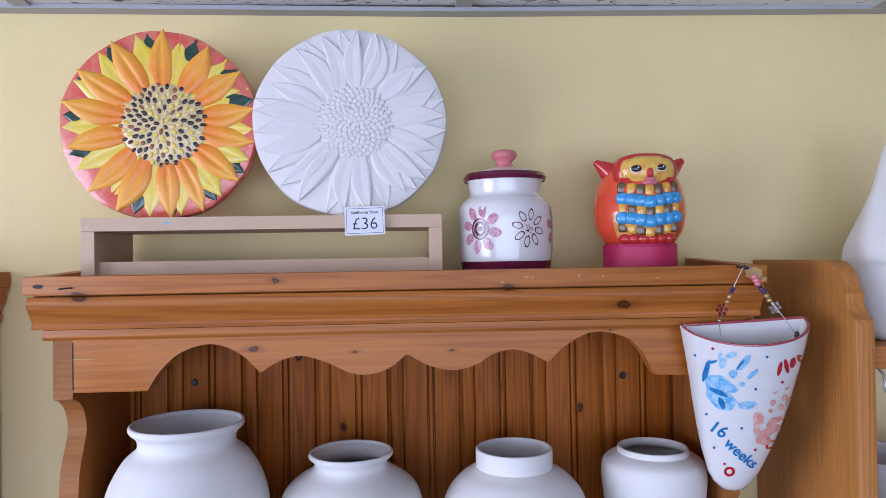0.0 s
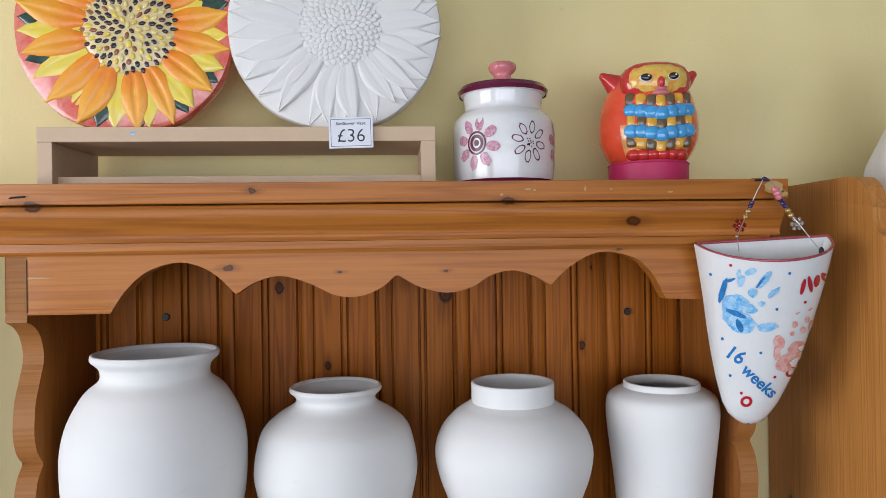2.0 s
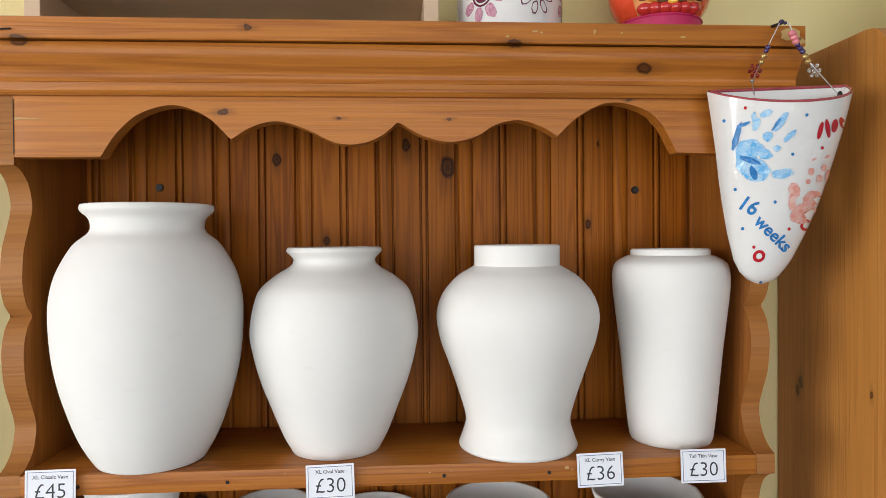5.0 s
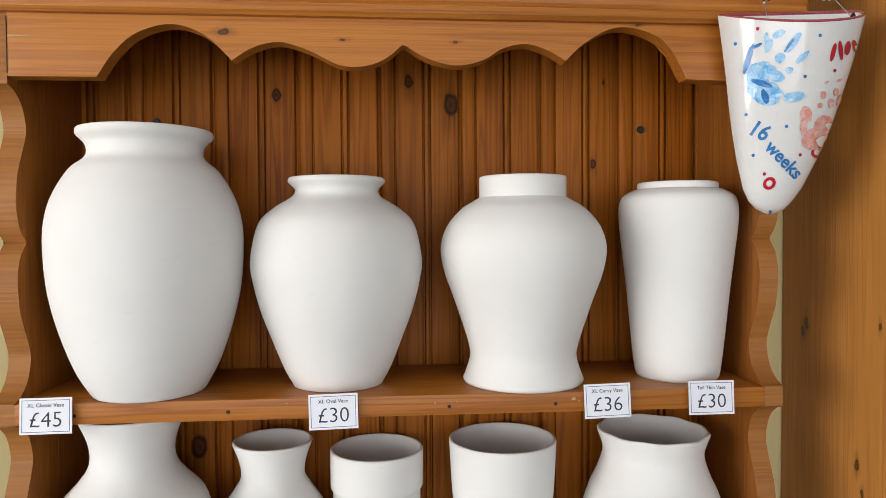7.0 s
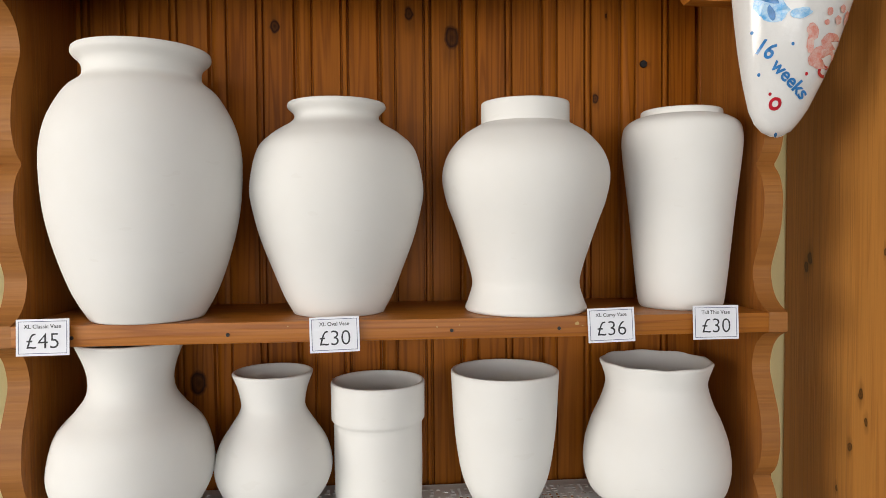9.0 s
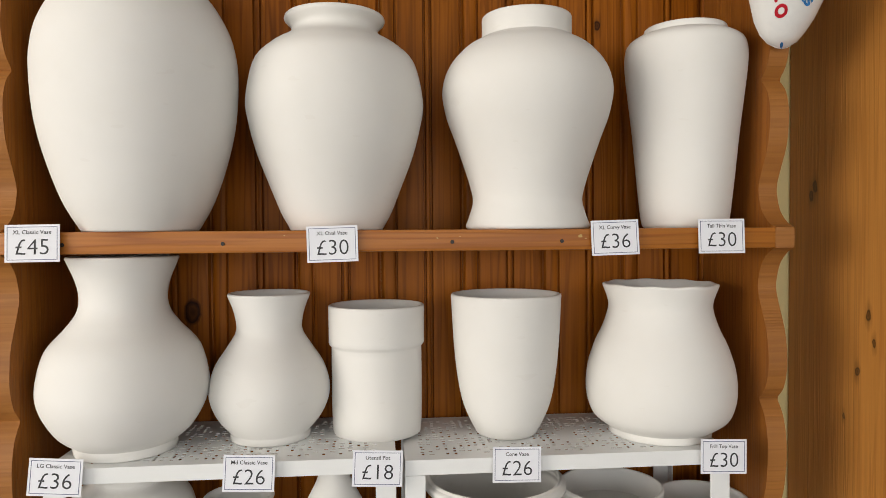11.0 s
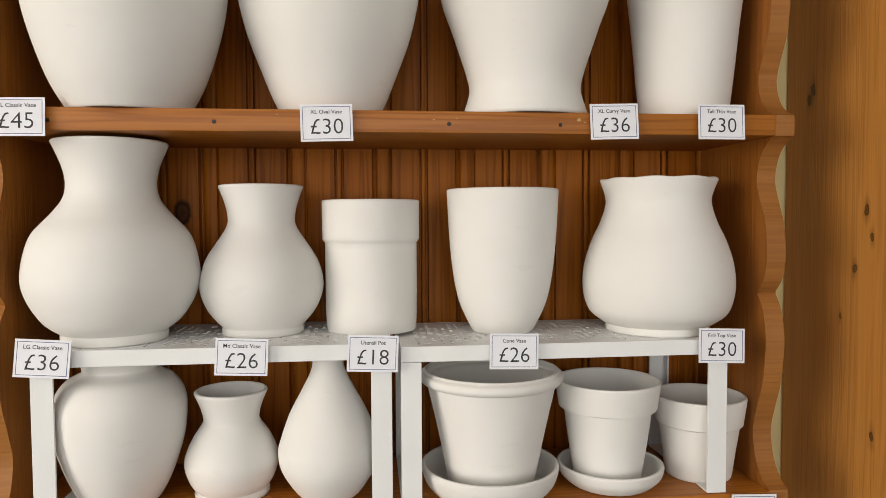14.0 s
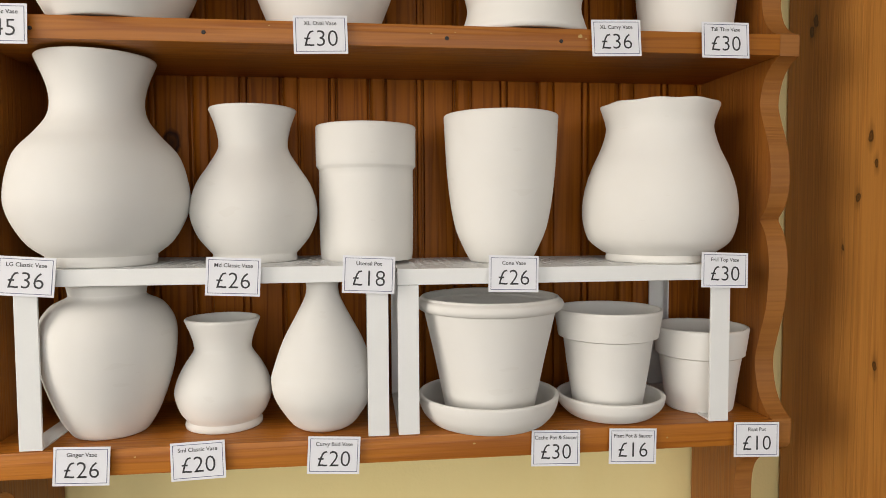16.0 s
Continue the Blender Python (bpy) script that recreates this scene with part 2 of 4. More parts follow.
def smooth_curve(points, steps=6):
    """A Catmull-Rom curve through (a, b) points; a point given three numbers is a sharp corner."""
    out = []
    n = len(points)
    for i in range(n - 1):
        p1, p2 = Vector(points[i][:2]), Vector(points[i + 1][:2])
        p0 = Vector(points[i - 1][:2]) if i > 0 and len(points[i]) == 2 else p1 * 2 - p2 if i == 0 else p1
        p3 = Vector(points[i + 2][:2]) if i + 2 < n and len(points[i + 1]) == 2 else p2
        if len(points[i]) == 3:
            p0 = p1
        for k in range(steps):
            t = k / steps
            out.append(0.5 * (2 * p1 + (p2 - p0) * t + (2 * p0 - 5 * p1 + 4 * p2 - p3) * t * t + (3 * p1 - p0 - 3 * p2 + p3) * t ** 3))
    out.append(Vector(points[-1][:2]))
    return out


def lathe(profile, wall=4.5, turns=72, warp=None, lip=True):
    """A hollow pot turned from its outer profile, in millimetres (radius, height), with its inside and a rounded lip."""
    outer = smooth_curve(profile)
    top = outer[-1].y
    inner = []
    for i, p in enumerate(outer):
        q = outer[min(i + 1, len(outer) - 1)] - outer[max(i - 1, 0)]
        normal = Vector((-q.y, q.x)).normalized()
        inner.append(p + normal * wall)
    inner = [p for p in inner if p.y > wall + 1 and p.x > 2 and p.y < top - 1]
    if lip:
        w = wall / 2
        edge = [Vector((outer[-1].x - w + w * math.cos(a), top + w * math.sin(a))) for a in (0.5, 1.05, 1.57, 2.1, 2.6)]
    else:
        edge = []
    line = [Vector((0.0, 0.6))] + [Vector((outer[0].x - 3, 0.6)), Vector((outer[0].x - 1.2, 0.0))] + outer[1:] + edge + inner[::-1] + [Vector((0.0, wall + 1))]
    bm = bmesh.new()
    rings = []
    for p in line:
        if p.x < 1e-6:
            rings.append([bm.verts.new((0, 0, p.y / 1000))])
            continue
        ring = []
        for k in range(turns):
            a = 2 * math.pi * k / turns
            r, z = (p.x, p.y) if warp is None else warp(p.x, p.y, a)
            ring.append(bm.verts.new((r * math.cos(a) / 1000, r * math.sin(a) / 1000, z / 1000)))
        rings.append(ring)
    for a, b in zip(rings, rings[1:]):
        for k in range(turns):
            k2 = (k + 1) % turns
            if len(a) == 1:
                bm.faces.new((a[0], b[k], b[k2]))
            elif len(b) == 1:
                bm.faces.new((a[k], a[k2], b[0]))
            else:
                bm.faces.new((a[k], a[k2], b[k2], b[k]))
    return bm


def tube(points, radius, sides=8):
    """A round wire or cord through places in space."""
    bm = bmesh.new()
    pts = [Vector(p) for p in points]
    rings = []
    for i, p in enumerate(pts):
        way = (pts[min(i + 1, len(pts) - 1)] - pts[max(i - 1, 0)]).normalized()
        u = way.cross(Vector((0.3, 1, 0.2))).normalized()
        v = way.cross(u)
        rings.append([bm.verts.new(p + radius * (math.cos(2 * math.pi * k / sides) * u + math.sin(2 * math.pi * k / sides) * v)) for k in range(sides)])
    for a, b in zip(rings, rings[1:]):
        for k in range(sides):
            bm.faces.new((a[k], a[(k + 1) % sides], b[(k + 1) % sides], b[k]))
    bm.faces.new(rings[0])
    bm.faces.new(rings[-1][::-1])
    return bm


def ball(at, size, bm=None, u=12, v=8):
    own = bmesh.new()
    bmesh.ops.create_uvsphere(own, u_segments=u, v_segments=v, radius=1)
    for w in own.verts:
        w.co = Vector(at) + Vector([c * s for c, s in zip(w.co, size if isinstance(size, tuple) else (size,) * 3)])
    return join(bm, own)


def text_bm(body, size, depth=0.0, shear=0.0, bold=0.0):
    """Lettering in the built-in font, lying in the xz plane, centred on its middle, reading from -y."""
    data = bpy.data.curves.new("lettering", "FONT")
    data.body, data.size, data.align_x, data.align_y, data.extrude, data.shear, data.offset, data.resolution_u = body, size, "CENTER", "CENTER", depth, shear, bold, 3
    ob = bpy.data.objects.new("lettering", data)
    scene.collection.objects.link(ob)
    bpy.context.view_layer.update()
    me = bpy.data.meshes.new_from_object(ob.evaluated_get(bpy.context.evaluated_depsgraph_get()))
    bm = bmesh.new()
    bm.from_mesh(me)
    bpy.data.objects.remove(ob)
    bpy.data.curves.remove(data)
    bpy.data.meshes.remove(me)
    bmesh.ops.transform(bm, matrix=pose(0, 0, 0, 90, 0, 0), verts=bm.verts)
    return bm


# ---------------------------------------------------------------- room
WALL_Y = 1.047
ROOM_L, ROOM_R, ROOM_BACK = -2.6, 2.4, -3.1
CEIL = 2.196
solo("wall_north", box(ROOM_L - 0.12, ROOM_R + 0.12, WALL_Y, WALL_Y + 0.12, 0, 2.6), M_WALL, "plain yellow painted wall with faint scuffs", "wall", kind="structure")
# Unseen side wall, darkened so it throws little light back.
solo("wall_east", box(ROOM_R, ROOM_R + 0.12, ROOM_BACK, WALL_Y, 0, 2.6), M_DIM_WALL, "unseen plain wall, darkened to cut bounced light", "wall", kind="structure")
solo("floor", box(ROOM_L - 0.12, ROOM_R + 0.12, ROOM_BACK - 0.12, WALL_Y, -0.1, 0), M_FLOOR, "plain grey floor", "floor", kind="structure")


# Unseen walls round the window lamps, darkened to deepen the shadows.
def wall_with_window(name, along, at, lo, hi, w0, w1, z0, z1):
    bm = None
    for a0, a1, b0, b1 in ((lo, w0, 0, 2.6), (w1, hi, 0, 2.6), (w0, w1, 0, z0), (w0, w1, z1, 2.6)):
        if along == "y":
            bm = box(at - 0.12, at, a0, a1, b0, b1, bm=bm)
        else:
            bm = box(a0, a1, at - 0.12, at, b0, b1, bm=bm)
    return solo(name, bm, M_DIM_WALL, "unseen wall with a window opening, darkened to cut bounced light", "wall", kind="structure")


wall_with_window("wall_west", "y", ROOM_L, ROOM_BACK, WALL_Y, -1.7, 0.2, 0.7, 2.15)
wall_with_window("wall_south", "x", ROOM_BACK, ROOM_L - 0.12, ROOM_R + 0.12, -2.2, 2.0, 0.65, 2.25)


def ceiling():
    """Suspended ceiling of 600 mm tiles that sag a little at their grid."""
    bm = bmesh.new()
    for ix in range(-5, 5):
        for iy in range(0, 8):
            x0, y1 = 0.147 + ix * 0.61, WALL_Y - 0.02 - iy * 0.61
            if x0 + 0.61 < ROOM_L or x0 > ROOM_R or y1 < ROOM_BACK:
                continue
            box(x0 + 0.003, x0 + 0.607, y1 - 0.604, y1, CEIL, CEIL + 0.016, bm=bm)
    box(ROOM_L - 0.1, ROOM_R + 0.1, ROOM_BACK - 0.1, WALL_Y + 0.1, CEIL + 0.05, CEIL + 0.1, bm=bm)
    return solo("ceiling", bm, M_CEILING, "white pitted mineral-fibre ceiling tiles", "ceiling", kind="structure")


ceiling()


def ceiling_grid():
    bm = bmesh.new()
    for ix in range(-4, 4):
        x = 0.147 + ix * 0.61
        box(x - 0.012, x + 0.012, ROOM_BACK, WALL_Y - 0.022, CEIL - 0.004, CEIL - 0.0005, 0.0005, bm=bm)
    for iy in range(1, 7):
        y = WALL_Y - 0.02 - iy * 0.61
        box(ROOM_L, ROOM_R, y - 0.012, y + 0.012, CEIL - 0.0045, CEIL - 0.001, 0.0005, bm=bm)
    return solo("trim_ceiling_grid", bm, M_TRIM, "grey metal ceiling grid bars", "ceiling grid", kind="structure")


ceiling_grid()
for x0, x1, za, zb in ((ROOM_L, 0.145, CEIL + 0.008, CEIL - 0.010), (0.145, ROOM_R, CEIL - 0.010, CEIL + 0.010)):
    outline = [(x0, za), (x1, zb), (x1, zb + 0.006), (x0, za + 0.006)]
    solo("trim_wall_angle", extrude_outline(outline, "y", WALL_Y - 0.024, WALL_Y - 0.001), M_TRIM, "grey metal edge strip along wall and ceiling", "ceiling trim", kind="structure")

# ---------------------------------------------------------------- pine dresser
FRONT, BACK = 0.868, 1.028
LX0, LX1, RX0, RX1 = -0.347, -0.325, 0.445, 0.466
S1, S3 = 1.365, 0.9695
dresser = thing("dresser_top", (0.059, 0.95, 0.0), "open pine dresser top with scalloped sides and matchboard back", "dresser")


def side_outline():
    """A side of the dresser: its front edge dips in below each shelf and swells to a notch about halfway between two shelves."""
    half = smooth_curve([(0.0, 0.0, 1), (0.062, 0.0, 1), (0.095, 0.013), (0.16, 0.025), (0.25, 0.0315), (0.33, 0.0325), (0.43, 0.026), (0.57, 0.0155), (0.69, 0.0118), (0.80, 0.0112), (0.92, 0.0175), (1.0, 0.0300, 1)], 5)
    pts = [(BACK + 0.012, 0.0), (BACK + 0.012, 1.80), (FRONT + 0.001, 1.80), (FRONT + 0.001, 1.69)]
    for top, low, cusp in ((1.69, 1.3545, 1.5240), (1.3545, 0.956, 1.1775)):
        pts += [(FRONT + max(0.0, p.y), top - p.x * (top - cusp)) for p in half[1:]]
        pts += [(FRONT + max(0.0, p.y), low + p.x * (cusp - low)) for p in half[-2::-1]]
    foot = smooth_curve([(FRONT, 0.944, 1), (FRONT + 0.006, 0.937), (FRONT + 0.020, 0.931), (FRONT + 0.024, 0.921, 1), (FRONT + 0.042, 0.917), (FRONT + 0.060, 0.903), (FRONT + 0.068, 0.885), (FRONT + 0.070, 0.86)], 4)
    return pts + [tuple(p) for p in foot] + [(FRONT + 0.07, 0.0)]


for x0, x1 in ((LX0, LX1), (RX0, RX1)):
    board = extrude_outline(side_outline(), "x", x0, x1, 0.0012)
    board.normal_update()
    for f in board.faces:
        f.material_index = 1 if abs(f.normal.x) < 0.3 else 0
    part("side_board", board, [M_PINE_Z, M_PINE_EDGE], dresser, smooth=30)
for z, thick in ((S1, 0.0215), (S3, 0.0255)):
    part("shelf", box(LX1, RX0, FRONT - 0.001, BACK, z - thick, z, 0.0018), M_PINE_X, dresser, smooth=30)
part("bottom_rail", box(LX1, RX0, BACK - 0.006, BACK + 0.012, S3 - 0.03, S3 - 0.0265, 0.001), M_PINE_X, dresser)


def valance_outline():
    """The shaped board under the cornice: a high arch at each end and shallow scallops between."""
    low = smooth_curve([(-0.241, 1.687, 1), (-0.225, 1.711), (-0.202, 1.731), (-0.168, 1.740), (-0.136, 1.729), (-0.111, 1.705, 1), (-0.090, 1.718), (-0.064, 1.724), (-0.035, 1.716), (-0.005, 1.702), (0.020, 1.701), (0.042, 1.709), (0.060, 1.724, 1), (0.084, 1.710), (0.114, 1.703), (0.142, 1.709), (0.162, 1.721), (0.187, 1.726), (0.211, 1.719), (0.228, 1.709, 1), (0.248, 1.728), (0.279, 1.744), (0.310, 1.742), (0.337, 1.727), (0.357, 1.692, 1), (RX0, 1.690)], 5)
    return [(LX1, 1.80), (LX1, 1.687)] + [tuple(p) for p in low] + [(RX0, 1.80)]


part("valance", extrude_outline(valance_outline(), "y", FRONT, FRONT + 0.02, 0.001), M_PINE_VALANCE, dresser, smooth=30)


def moulding(points, name, x0, x1):
    """A cornice moulding: its section is (y, z), run along x with the ends returned to the wall."""
    return part(name, extrude_outline(points, "x", x0, x1, 0.0007), M_PINE_CORNICE, dresser, smooth=35)


cove = smooth_curve([(0.850, 1.7985, 1), (0.848, 1.793), (0.849, 1.786), (0.8535, 1.779), (0.858, 1.772), (0.860, 1.766), (0.8585, 1.761, 1)], 4)
moulding([(0.848, 1.822), (0.847, 1.8215), (0.847, 1.8015), (0.848, 1.8005), (0.866, 1.8005), (0.866, 1.822)], "top_strip", -0.369, 0.487)
moulding([tuple(p) for p in cove] + [(0.866, 1.761), (0.866, 1.7985)], "cove_moulding", -0.366, 0.484)
moulding([(0.8575, 1.7605), (0.8575, 1.7525), (0.861, 1.7485), (0.8675, 1.7485), (0.8675, 1.7605)], "bead_moulding", -0.354, 0.472)
for x0, x1, sx in ((-0.369, -0.349, -1), (0.467, 0.487, 1)):
    edge, inner = (x0, x1) if sx < 0 else (x1, x0)
    pts = [(edge, 1.822), (edge, 1.8005), (edge - sx * 0.003, 1.7985), (edge - sx * 0.003, 1.787), (edge - sx * 0.012, 1.770), (edge - sx * 0.013, 1.7605), (edge - sx * 0.015, 1.7485), (inner, 1.7485), (inner, 1.822)]
    run = extrude_outline(pts, "y", 0.8665, BACK + 0.012, 0.0006)
    for v in run.verts:
        if v.co.z > 1.81 and v.co.y > 0.95:
            v.co.z += 0.008
    part("return_moulding", run, M_PINE_CORNICE, dresser, smooth=35)
part("top_board", box(-0.348, 0.466, 0.8665, BACK + 0.012, 1.800, 1.816, 0.001), M_PINE_X, dresser)


PLANK = 0.1017
SECTION = ((0.0, 9.0), (1.4, 8.6), (2.6, 1.6), (4.2, 0.5), (8.5, 0.0), (13.5, 0.3), (17.2, 1.6), (18.4, 5.6), (19.6, 5.6), (20.6, 1.9), (22.5, 1.5), (52.8, 1.5), (53.8, 7.2), (55.4, 7.2), (56.3, 1.6), (58.6, 0.6), (60.9, 1.6), (61.8, 7.2), (63.4, 7.2), (64.4, 1.5), (95.5, 1.5), (97.8, 2.0), (99.6, 8.6), (101.4, 9.0))


def plank_bm(lo, hi):
    """A matchboard plank between two cuts: rounded moulding at its joint, flat faces and a bead in its middle, as a section run upwards."""
    def deep(u):
        for (a, ya), (b, yb) in zip(SECTION, SECTION[1:]):
            if u <= b:
                return ya + (yb - ya) * max(0.0, u - a) / (b - a)
        return SECTION[-1][1]

    lo, hi = max(lo, 0.0), min(hi, 101.4)
    pts = [(lo, deep(lo))] + [p for p in SECTION if lo + 0.2 < p[0] < hi - 0.2] + [(hi, deep(hi))]
    outline = [(u / 1000, y / 1000) for u, y in pts] + [(hi / 1000, 0.011), (lo / 1000, 0.011)]
    return extrude_outline(outline, "z", 0.0, 1.80 - (S3 - 0.03))


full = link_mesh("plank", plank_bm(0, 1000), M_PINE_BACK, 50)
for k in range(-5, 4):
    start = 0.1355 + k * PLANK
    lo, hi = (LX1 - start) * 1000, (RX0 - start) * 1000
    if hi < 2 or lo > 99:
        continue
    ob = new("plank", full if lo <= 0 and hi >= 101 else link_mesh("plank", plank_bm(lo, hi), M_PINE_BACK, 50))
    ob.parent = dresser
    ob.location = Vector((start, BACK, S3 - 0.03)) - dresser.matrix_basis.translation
for px, pz in ((-0.237, 1.668), (0.368, 1.663)):
    bm = bmesh.new()
    bmesh.ops.create_cone(bm, cap_ends=True, segments=16, radius1=0.005, radius2=0.0042, depth=0.002, matrix=pose(px, BACK - 0.001, pz, 90, 0, 0))
    part("screw", bm, M_DARK, dresser, "black cross-head screw")
for px in (-0.268, -0.119, 0.105, 0.217):
    bm = bmesh.new()
    bmesh.ops.create_cone(bm, cap_ends=True, segments=10, radius1=0.0021, radius2=0.0016, depth=0.0012, matrix=pose(px, FRONT - 0.0014, 1.3525, 90, 0, 0))
    part("nail", bm, M_DARK, dresser, "small dark nail head")

part("split", extrude_outline([(-0.324, 1.7265), (-0.318, 1.7268), (-0.303, 1.7260), (-0.296, 1.7258), (-0.303, 1.7253), (-0.318, 1.7250), (-0.324, 1.7246)], "y", FRONT - 0.0006, FRONT + 0.001), M_BARE, dresser, "pale split in the wood")
part("joint_gap", box(-0.3251, -0.3245, FRONT - 0.0007, FRONT + 0.001, 1.690, 1.745), M_DARK, dresser, "dark open joint")
part("bent_nail", tube([(-0.330, 0.8475, 1.8075), (-0.327, 0.8450, 1.8080), (-0.314, 0.8455, 1.8090)], 0.0009, 8), M_DARK, dresser, "bent nail in the top strip")
wear = random.Random(21)
for wx, wz, ww, wh in ((0.470, 1.812, 0.013, 0.0075), (0.482, 1.806, 0.004, 0.004), (0.200, 1.8125, 0.003, 0.0012), (0.207, 1.8115, 0.002, 0.001), (0.172, 1.807, 0.002, 0.0012), (0.262, 1.8130, 0.0012, 0.0030), (0.355, 1.8085, 0.003, 0.0010), (-0.352, 1.811, 0.006, 0.003), (0.290, 1.8120, 0.0014, 0.0010)):
    bm = bmesh.new()
    ring = [bm.verts.new((wx + ww * math.cos(a) * wear.uniform(0.7, 1.2), 0.8466, wz + wh * math.sin(a) * wear.uniform(0.7, 1.2))) for a in [k * math.pi / 5 for k in range(10)]]
    bm.faces.new(ring)
    part("chip", bm, M_BARE if wx > 0 else M_DARK, dresser, "worn chip in the varnish")

for sx, sz, sw in ((0.090, 1.3565, 0.0012), (0.113, 1.3580, 0.0009), (0.236, 1.3575, 0.0030), (0.2415, 1.3550, 0.0010), (-0.06, 1.3600, 0.0010), (0.285, 0.9600, 0.0022), (0.292, 0.9575, 0.0012), (0.330, 0.9560, 0.0016), (-0.19, 0.9610, 0.0012), (0.130, 0.9590, 0.0018)):
    bm = bmesh.new()
    bm.faces.new([bm.verts.new((sx + sw * math.cos(a) * wear.uniform(0.6, 1.2), FRONT - 0.0016, sz + sw * 0.6 * math.sin(a) * wear.uniform(0.6, 1.2))) for a in [k * math.pi / 4 for k in range(8)]])
    part("chip", bm, M_BARE, dresser, "worn chip in the varnish")

# ---------------------------------------------------------------- biscuit-ware pots
def pot(name, at, profile, label, wall=4.5, warp=None, group="white biscuit pots", turns=72):
    return tagged(place_mesh(name, lathe(profile, wall, turns, warp), at), label, "vase" if "vase" in name else "pot", group)


def place_mesh(name, bm, at):
    ob = new(name, link_mesh(name, bm, M_BISQUE, 50))
    ob.location = at
    return ob


RACK_L, RACK_R = 1.1365, 1.1325
pot("classic_vase", (-0.2105, 0.915, S1), [(54.4, 0), (58.2, 4.9), (70.6, 27.8), (81.1, 56.6), (89.7, 87.3), (94.9, 116), (97.2, 148.8), (96.4, 176.5), (89.7, 204.3), (74.4, 232.1), (60.1, 245), (57.2, 251.9), (59.1, 260.9), (66.7, 268.8), (67.2, 273.7)], "extra-large white unglazed classic vase on the upper shelf")
pot("oval_vase", (-0.0132, 0.936, S1), [(49, 0), (51, 4), (59, 19), (71, 49), (83, 81), (91, 112), (94, 138), (86, 176), (70, 194), (51, 206), (46, 212), (47, 217), (53, 223), (53, 226)], "extra-large white unglazed oval vase on the upper shelf")
pot("curvy_vase", (0.1938, 0.926, S1), [(65.3, 0), (67.3, 4), (64.3, 12), (59.4, 30), (62.4, 47), (70.3, 72), (79.2, 98), (88.1, 123), (92.1, 150), (85.1, 174), (69.3, 193), (55.4, 202), (48.5, 206, 1), (48.5, 227)], "extra-large white unglazed curvy vase with a straight collar")
pot("tall_thin_vase", (0.3762, 0.934, S1), [(44.6, 0), (47.4, 9), (51.2, 41.8), (54.4, 74.6), (57.6, 107.5), (61.4, 140.3), (65.2, 175.1), (65.6, 194), (62.4, 206), (53.0, 213), (45.0, 215.9, 1), (44.6, 220.9)], "tall thin white unglazed vase tapering to its foot")
pot("classic_vase", (-0.2352, 0.931, RACK_L), [(50, 0), (51, 5), (51, 10, 1), (66.5, 23), (80.3, 48), (83.6, 72), (75, 107), (56, 130), (45.5, 145), (42.6, 160), (45.7, 178), (54.8, 201)], "large white unglazed round-bellied vase with a flared neck")
pot("classic_vase", (-0.0902, 0.958, RACK_L), [(43, 0), (43.5, 4), (43, 8, 1), (58, 27), (65.5, 51), (60, 78), (45.8, 101), (36.8, 116), (35.6, 127), (39, 143), (44.8, 158)], "medium white unglazed round-bellied vase with a flared neck")
pot("utensil_pot", (0.028, 0.969, RACK_L), [(48, 0), (50, 3), (51, 36.3), (51, 96.8, 1), (54, 100.8, 1), (54.3, 142)], "white unglazed straight utensil pot with a thick rim band")
pot("cone_vase", (0.175, 0.955, RACK_R), [(31.7, 0), (34.7, 3), (41.7, 16.3), (49.6, 35.6), (55.1, 62), (59.5, 101.6), (62.5, 157.5)], "white unglazed cone vase with a plain rim")


def frill(r, z, a):
    k = max(0.0, (z - 152) / 17)
    return r + k * 0.6 * math.sin(9 * a + 0.6 * math.sin(3 * a)), z + k * 0.5 * math.sin(9 * a + 1.2)


pot("frill_top_vase", (0.3488, 0.937, RACK_R), [(55.5, 0), (56.3, 4.1), (55.5, 8.3, 1), (61.9, 11.4), (75.7, 23.7), (82.2, 47.5), (80.4, 75.3), (72.6, 101.1), (63.6, 120.7), (57.6, 139.3), (57.4, 150.7), (62.9, 168.2)], "white unglazed pear-shaped vase with a frilled rim", warp=frill, turns=108)
pot("ginger_vase", (-0.2302, 0.926, S3), [(34, 0), (38, 5), (45.5, 18), (54.5, 41), (61.8, 68), (64.2, 96), (61.5, 113), (51.5, 128), (38.5, 135), (35.5, 138, 1), (37, 147)], "white unglazed broad-shouldered ginger vase under the metal rack")
pot("classic_vase", (-0.121, 0.933, S3), [(37.9, 0), (38.4, 3.8), (36.4, 7.7, 1), (43.3, 17.2), (48.3, 34.5), (45.3, 48.8), (38.4, 63.2), (29.6, 76.6), (28.6, 83.3), (31.5, 94.7), (37.4, 109.1)], "small white unglazed round-bellied vase with a flared neck")
pot("bud_vase", (-0.018, 0.912, S3), [(24, 0), (34, 8), (48.5, 31), (52, 49), (49.5, 62), (40, 89), (28, 112), (18.5, 131), (16, 141), (16.5, 147), (19, 150)], "white unglazed pear-shaped bud vase under the metal rack", wall=3.5)
pot("cache_pot", (0.1535, 0.908, S3 + 0.011), [(44.5, 0), (46.5, 4), (56.8, 55), (68.3, 106, 1), (73, 107.3), (76, 111.3), (75.5, 116), (72, 118.5)], "large white unglazed plant pot with a rolled rim, on its saucer")
pot("saucer", (0.152, 0.908, S3), [(53.6, 0), (60.4, 3), (68.2, 12), (72.1, 22), (73.1, 29)], "large white unglazed saucer under a plant pot")
